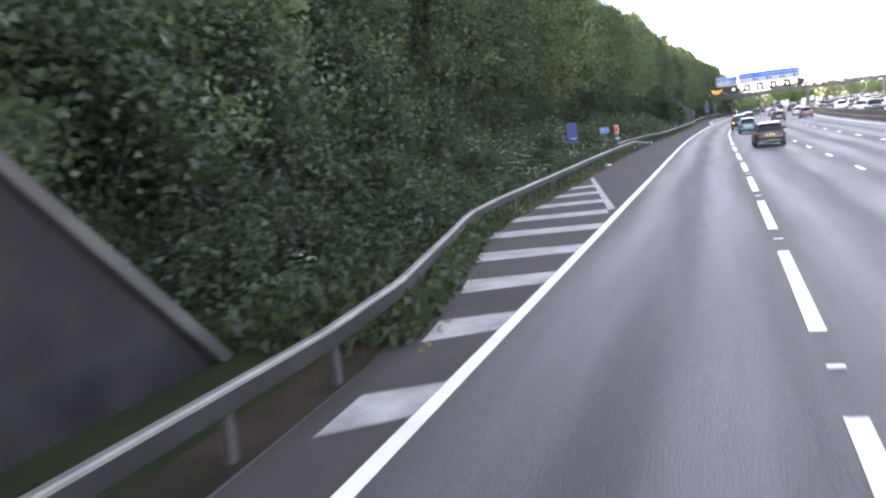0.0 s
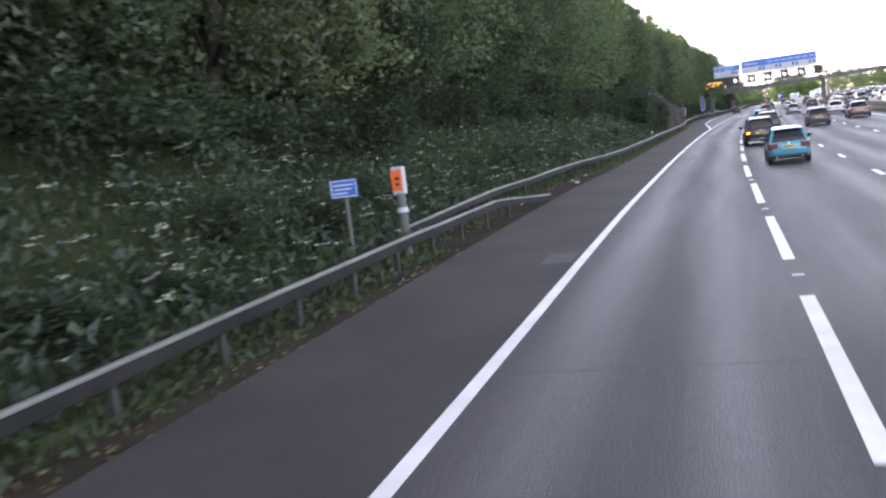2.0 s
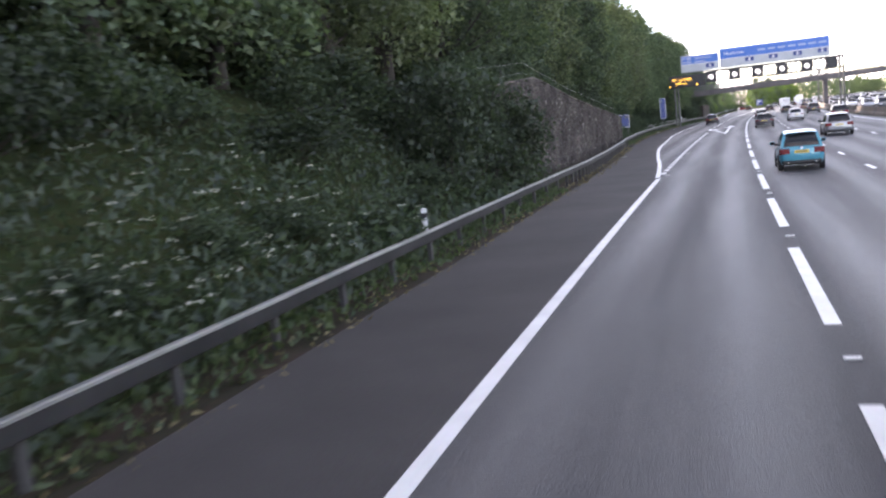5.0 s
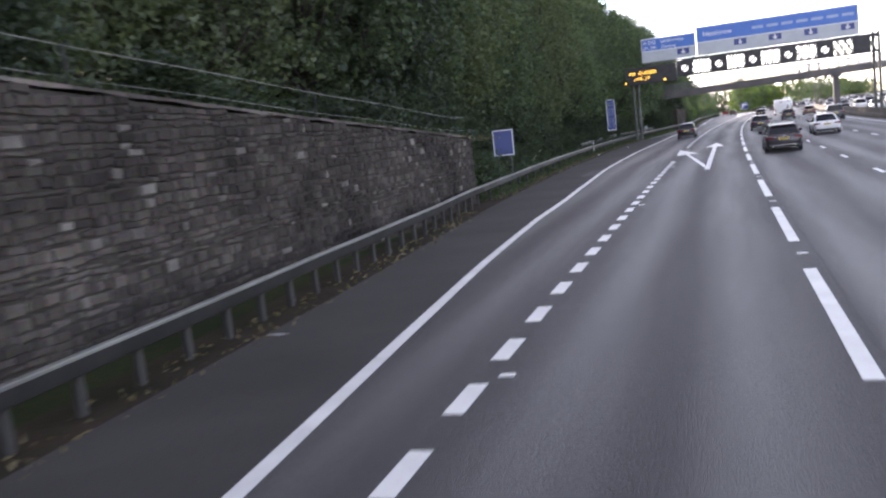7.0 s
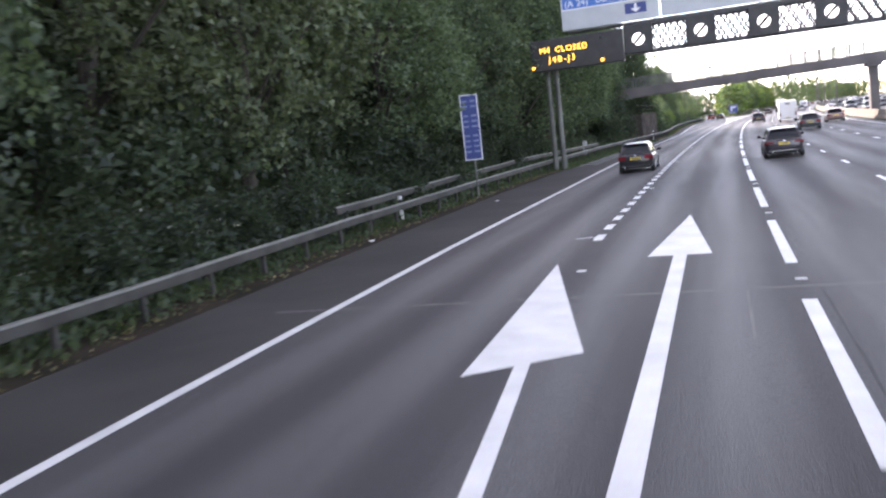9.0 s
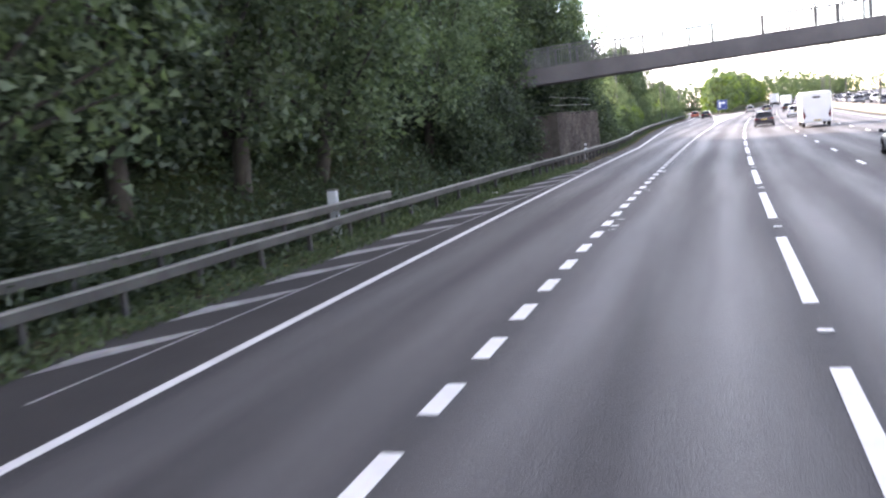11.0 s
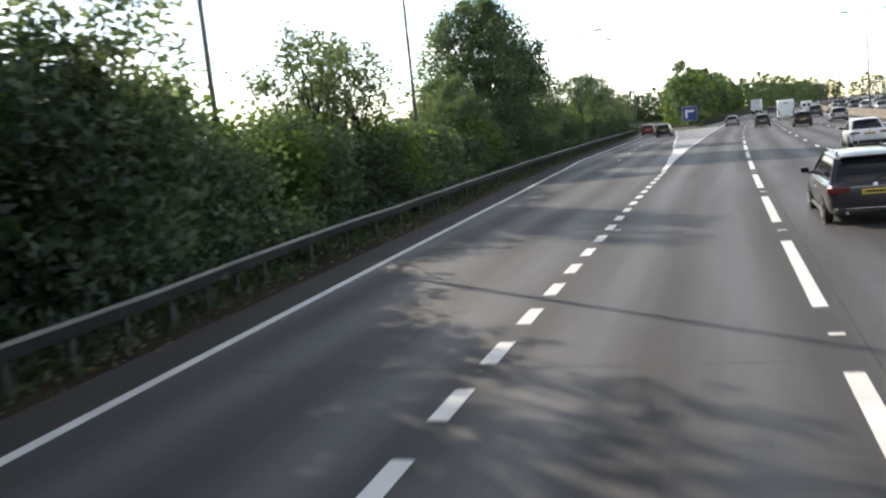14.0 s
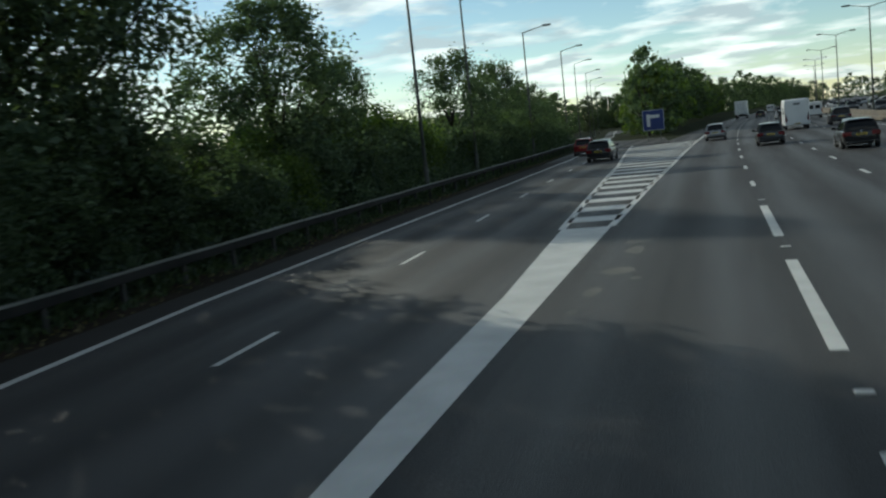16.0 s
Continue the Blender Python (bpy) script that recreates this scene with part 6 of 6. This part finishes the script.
def van(body_paint, label):
    thing = empty("panel_van", Matrix(), label, "van", "traffic")
    rows = [(-2.6, [(0.92, 0.4), (0.96, 0.6), (0.96, 1.9), (0.9, 2.25)]), (1.0, [(0.95, 0.35), (0.98, 0.6), (0.97, 1.9), (0.9, 2.3)]), (1.7, [(0.95, 0.35), (0.98, 0.6), (0.96, 1.4), (0.85, 1.65)]), (2.5, [(0.9, 0.4), (0.92, 0.55), (0.9, 0.95), (0.8, 1.05)])]
    part("body", loft(rows), body_paint, thing)
    for side in (-1, 1):
        part("rear_window", box(side * 0.42 - 0.3, side * 0.42 + 0.3, -2.615, -2.59, 1.35, 1.85, 0.01), M_GLASS, thing)
        part("tail_lamp", box(side * 0.9 - 0.06, side * 0.9 + 0.06, -2.62, -2.57, 0.8, 1.4, 0.01), M_TAIL, thing)
        part("cab_window", box(side * 0.965 - 0.02, side * 0.965 + 0.02, 0.4, 1.3, 1.3, 1.8, 0.02), M_GLASS, thing)
        for y in (-1.7, 1.75):
            wheel_at(thing, side * 0.88, y, 0.34, 0.2)
    part("windscreen", box(-0.85, 0.85, -0.012, 0.012, -0.4, 0.4, 0.01, None, pose(0, 1.42, 1.95, -47, 0, 0)), M_GLASS, thing)
    part("rear_bumper", box(-0.9, 0.9, -2.68, -2.5, 0.38, 0.58, 0.03), M_TRIM, thing)
    return thing


P_BLACK = paint("black_car_paint", (0.018, 0.018, 0.022))
P_PURPLE = paint("dark_purple_grey_paint", (0.035, 0.03, 0.04))
P_TEAL = paint("turquoise_paint", (0.05, 0.27, 0.36), metal=0.1)
P_RED = paint("red_paint", (0.28, 0.02, 0.02), metal=0.1)
P_SILVER = paint("silver_paint", (0.38, 0.39, 0.41), metal=0.6)
P_WHITE = paint("white_paint", (0.72, 0.72, 0.73), metal=0.0)
P_GREY = paint("dark_grey_paint", (0.07, 0.075, 0.085), metal=0.5)
P_ROSE = paint("pinkish_brown_paint", (0.22, 0.13, 0.12), metal=0.4)


def park(ob, s, lat, turn=0.0):
    """Puts a vehicle with its tail at s."""
    ob.matrix_world = RP(s, lat, 0.003, turn)
    return ob


SUV = car(P_BLACK, "black family SUV with roof rails, indicator lit", 4.5, 1.86, 1.68, "suv", True, True, indicator=True)
park(SUV, 96.9, 2.4, 1.5)
TEAL = car(P_TEAL, "small turquoise hatchback with a yellow plate", 3.7, 1.66, 1.5, "hatch")
park(TEAL, 144.4, 3.0)
ESTATE = car(P_PURPLE, "dark purple-grey estate car with bright bumper strip", 4.9, 1.88, 1.5, "estate", True, True)
park(ESTATE, 249.8, 3.3)
HATCH = car(P_GREY, "dark grey hatchback in traffic", 4.2, 1.78, 1.48, "hatch")
park(HATCH, 118, 7.3)
RED = car(P_RED, "red hatchback in the slip lane", 4.0, 1.74, 1.5, "hatch")
park(RED, 447, -11.6, 4)
WHITE = car(P_WHITE, "white saloon car in traffic", 4.5, 1.8, 1.45, "saloon")
park(WHITE, 148, 11.0)
SILVER = car(P_SILVER, "silver hatchback in traffic", 4.2, 1.78, 1.48, "hatch")
park(SILVER, 172, 7.2)
ROSE = car(P_ROSE, "pinkish brown saloon in the outer lane", 4.5, 1.8, 1.45, "saloon")
park(ROSE, 126, 11.2)
BLACK = car(P_BLACK, "black hatchback in the third lane", 4.2, 1.8, 1.52, "hatch")
park(BLACK, 419.2, 7.2)
HOME = motorhome("tall white coachbuilt motorhome")
park(HOME, 461.5, 6.9)
park(lorry("pale box lorry far ahead"), 575, -0.9)
WVAN = van(P_WHITE, "white panel van in traffic")
park(WVAN, 500, 11.0)
GSUV = car(P_GREY, "dark grey SUV in the outer lane", 4.6, 1.88, 1.68, "suv", True)
park(GSUV, 463, 11.0)
for src, s, lat in ((ESTATE, 49.9, 3.5), (TEAL, 79.3, 3.0), (ESTATE, 206.2, 3.3), (ESTATE, 344, 3.3), (HOME, 330, 7.1), (GSUV, 259, 11.1), (HATCH, 288, 7.4), (WHITE, 372, 7.2), (ROSE, 305, 11.0), (HATCH, 490, 7.2), (WHITE, 520, 7.1),
                    (SILVER, 545, 10.9), (HATCH, 560, 3.4), (GSUV, 590, 7.0), (WHITE, 610, 11.0), (ROSE, 640, 7.0), (SILVER, 660, 3.3), (WVAN, 630, 3.4),
                    (HATCH, 690, 7.0), (HATCH, 432.5, 3.5), (BLACK, 432, -7.9), (SILVER, 452, -0.4), (BLACK, 248.5, -3.9), (GSUV, 115.6, 3.4), (WHITE, 720, 10.9), (BLACK, 745, 3.2), (SILVER, 425, 11.1), (BLACK, 212, 11.1), (WHITE, 224, 7.2)):
    copy_thing(src, RP(s, lat, 0.003))
# oncoming traffic on the far carriageway
oncoming = [car(P_WHITE, "white hatchback in the oncoming traffic", 4.1, 1.75, 1.48, "hatch", simple=True),
            car(P_SILVER, "silver saloon in the oncoming traffic", 4.5, 1.8, 1.45, "saloon", simple=True),
            car(P_BLACK, "black estate in the oncoming traffic", 4.6, 1.8, 1.5, "estate", simple=True),
            car(P_GREY, "grey SUV in the oncoming traffic", 4.6, 1.88, 1.68, "suv", simple=True),
            car(P_WHITE, "white SUV in the oncoming traffic", 4.6, 1.88, 1.68, "suv", simple=True)]
for i, o in enumerate(oncoming):
    o.matrix_world = RP(662 + 9 * i, 18.9, 0.003, 180)
rc = random.Random(3)
for lat in (18.9, 22.3, 26.1, 30.2):
    s = 70 + rc.uniform(0, 20)
    while s < 640:
        copy_thing(rc.choice(oncoming), RP(s, lat + rc.uniform(-0.3, 0.3), 0.003, 180))
        s += rc.uniform(16, 44)

# litter along the verge
M_LITTER = mat("faded_blue_plastic", (0.10, 0.13, 0.35), (0.2, 0.22, 0.4), rough=0.5, scale=8, fine=30, bump=0.1)
for s, lat, sc, m, lab in ((81.0, -6.7, 0.18, M_SIGNWHITE, "scrap of white litter under the barrier"), (84.2, -6.6, 0.2, M_SIGNWHITE, "scrap of white litter under the barrier"), (70.9, -6.9, 0.2, M_SIGNWHITE, "scrap of white litter under the barrier"), (285.0, -8.9, 0.3, M_SIGNWHITE, "scrap of white litter under the barrier"), (225.0, -9.7, 0.3, M_SIGNWHITE, "pale torn leaves of litter on the verge"),
                           (42.8, -6.15, 0.5, M_LITTER, "crumpled blue plastic litter by the barrier"), (43.4, -6.0, 0.3, M_SIGNWHITE, "scrap of white litter on the shoulder"),
                           (79.5, -6.2, 0.35, M_SIGNWHITE, "scrap of white litter by the barrier"), (92.5, -6.0, 0.25, M_SIGNWHITE, "scrap of white litter on the shoulder"),
                           (166, -6.5, 0.2, M_SIGNWHITE, "scrap of white litter by the stone wall"), (236, -8.6, 0.2, M_SIGNWHITE, "scrap of white litter on the shoulder")):
    rng = np.random.default_rng(int(s * 10))
    bm = bmesh.new()
    for _ in range(9):
        bm.verts.new((rng.normal() * 0.3 * sc, rng.normal() * 0.45 * sc, abs(rng.normal()) * 0.14 * sc))
    bmesh.ops.convex_hull(bm, input=bm.verts)
    ob = part("litter", bm, m)
    ob.matrix_world = RP(s, lat, 0.0)
    tagged(ob, lab, "litter")
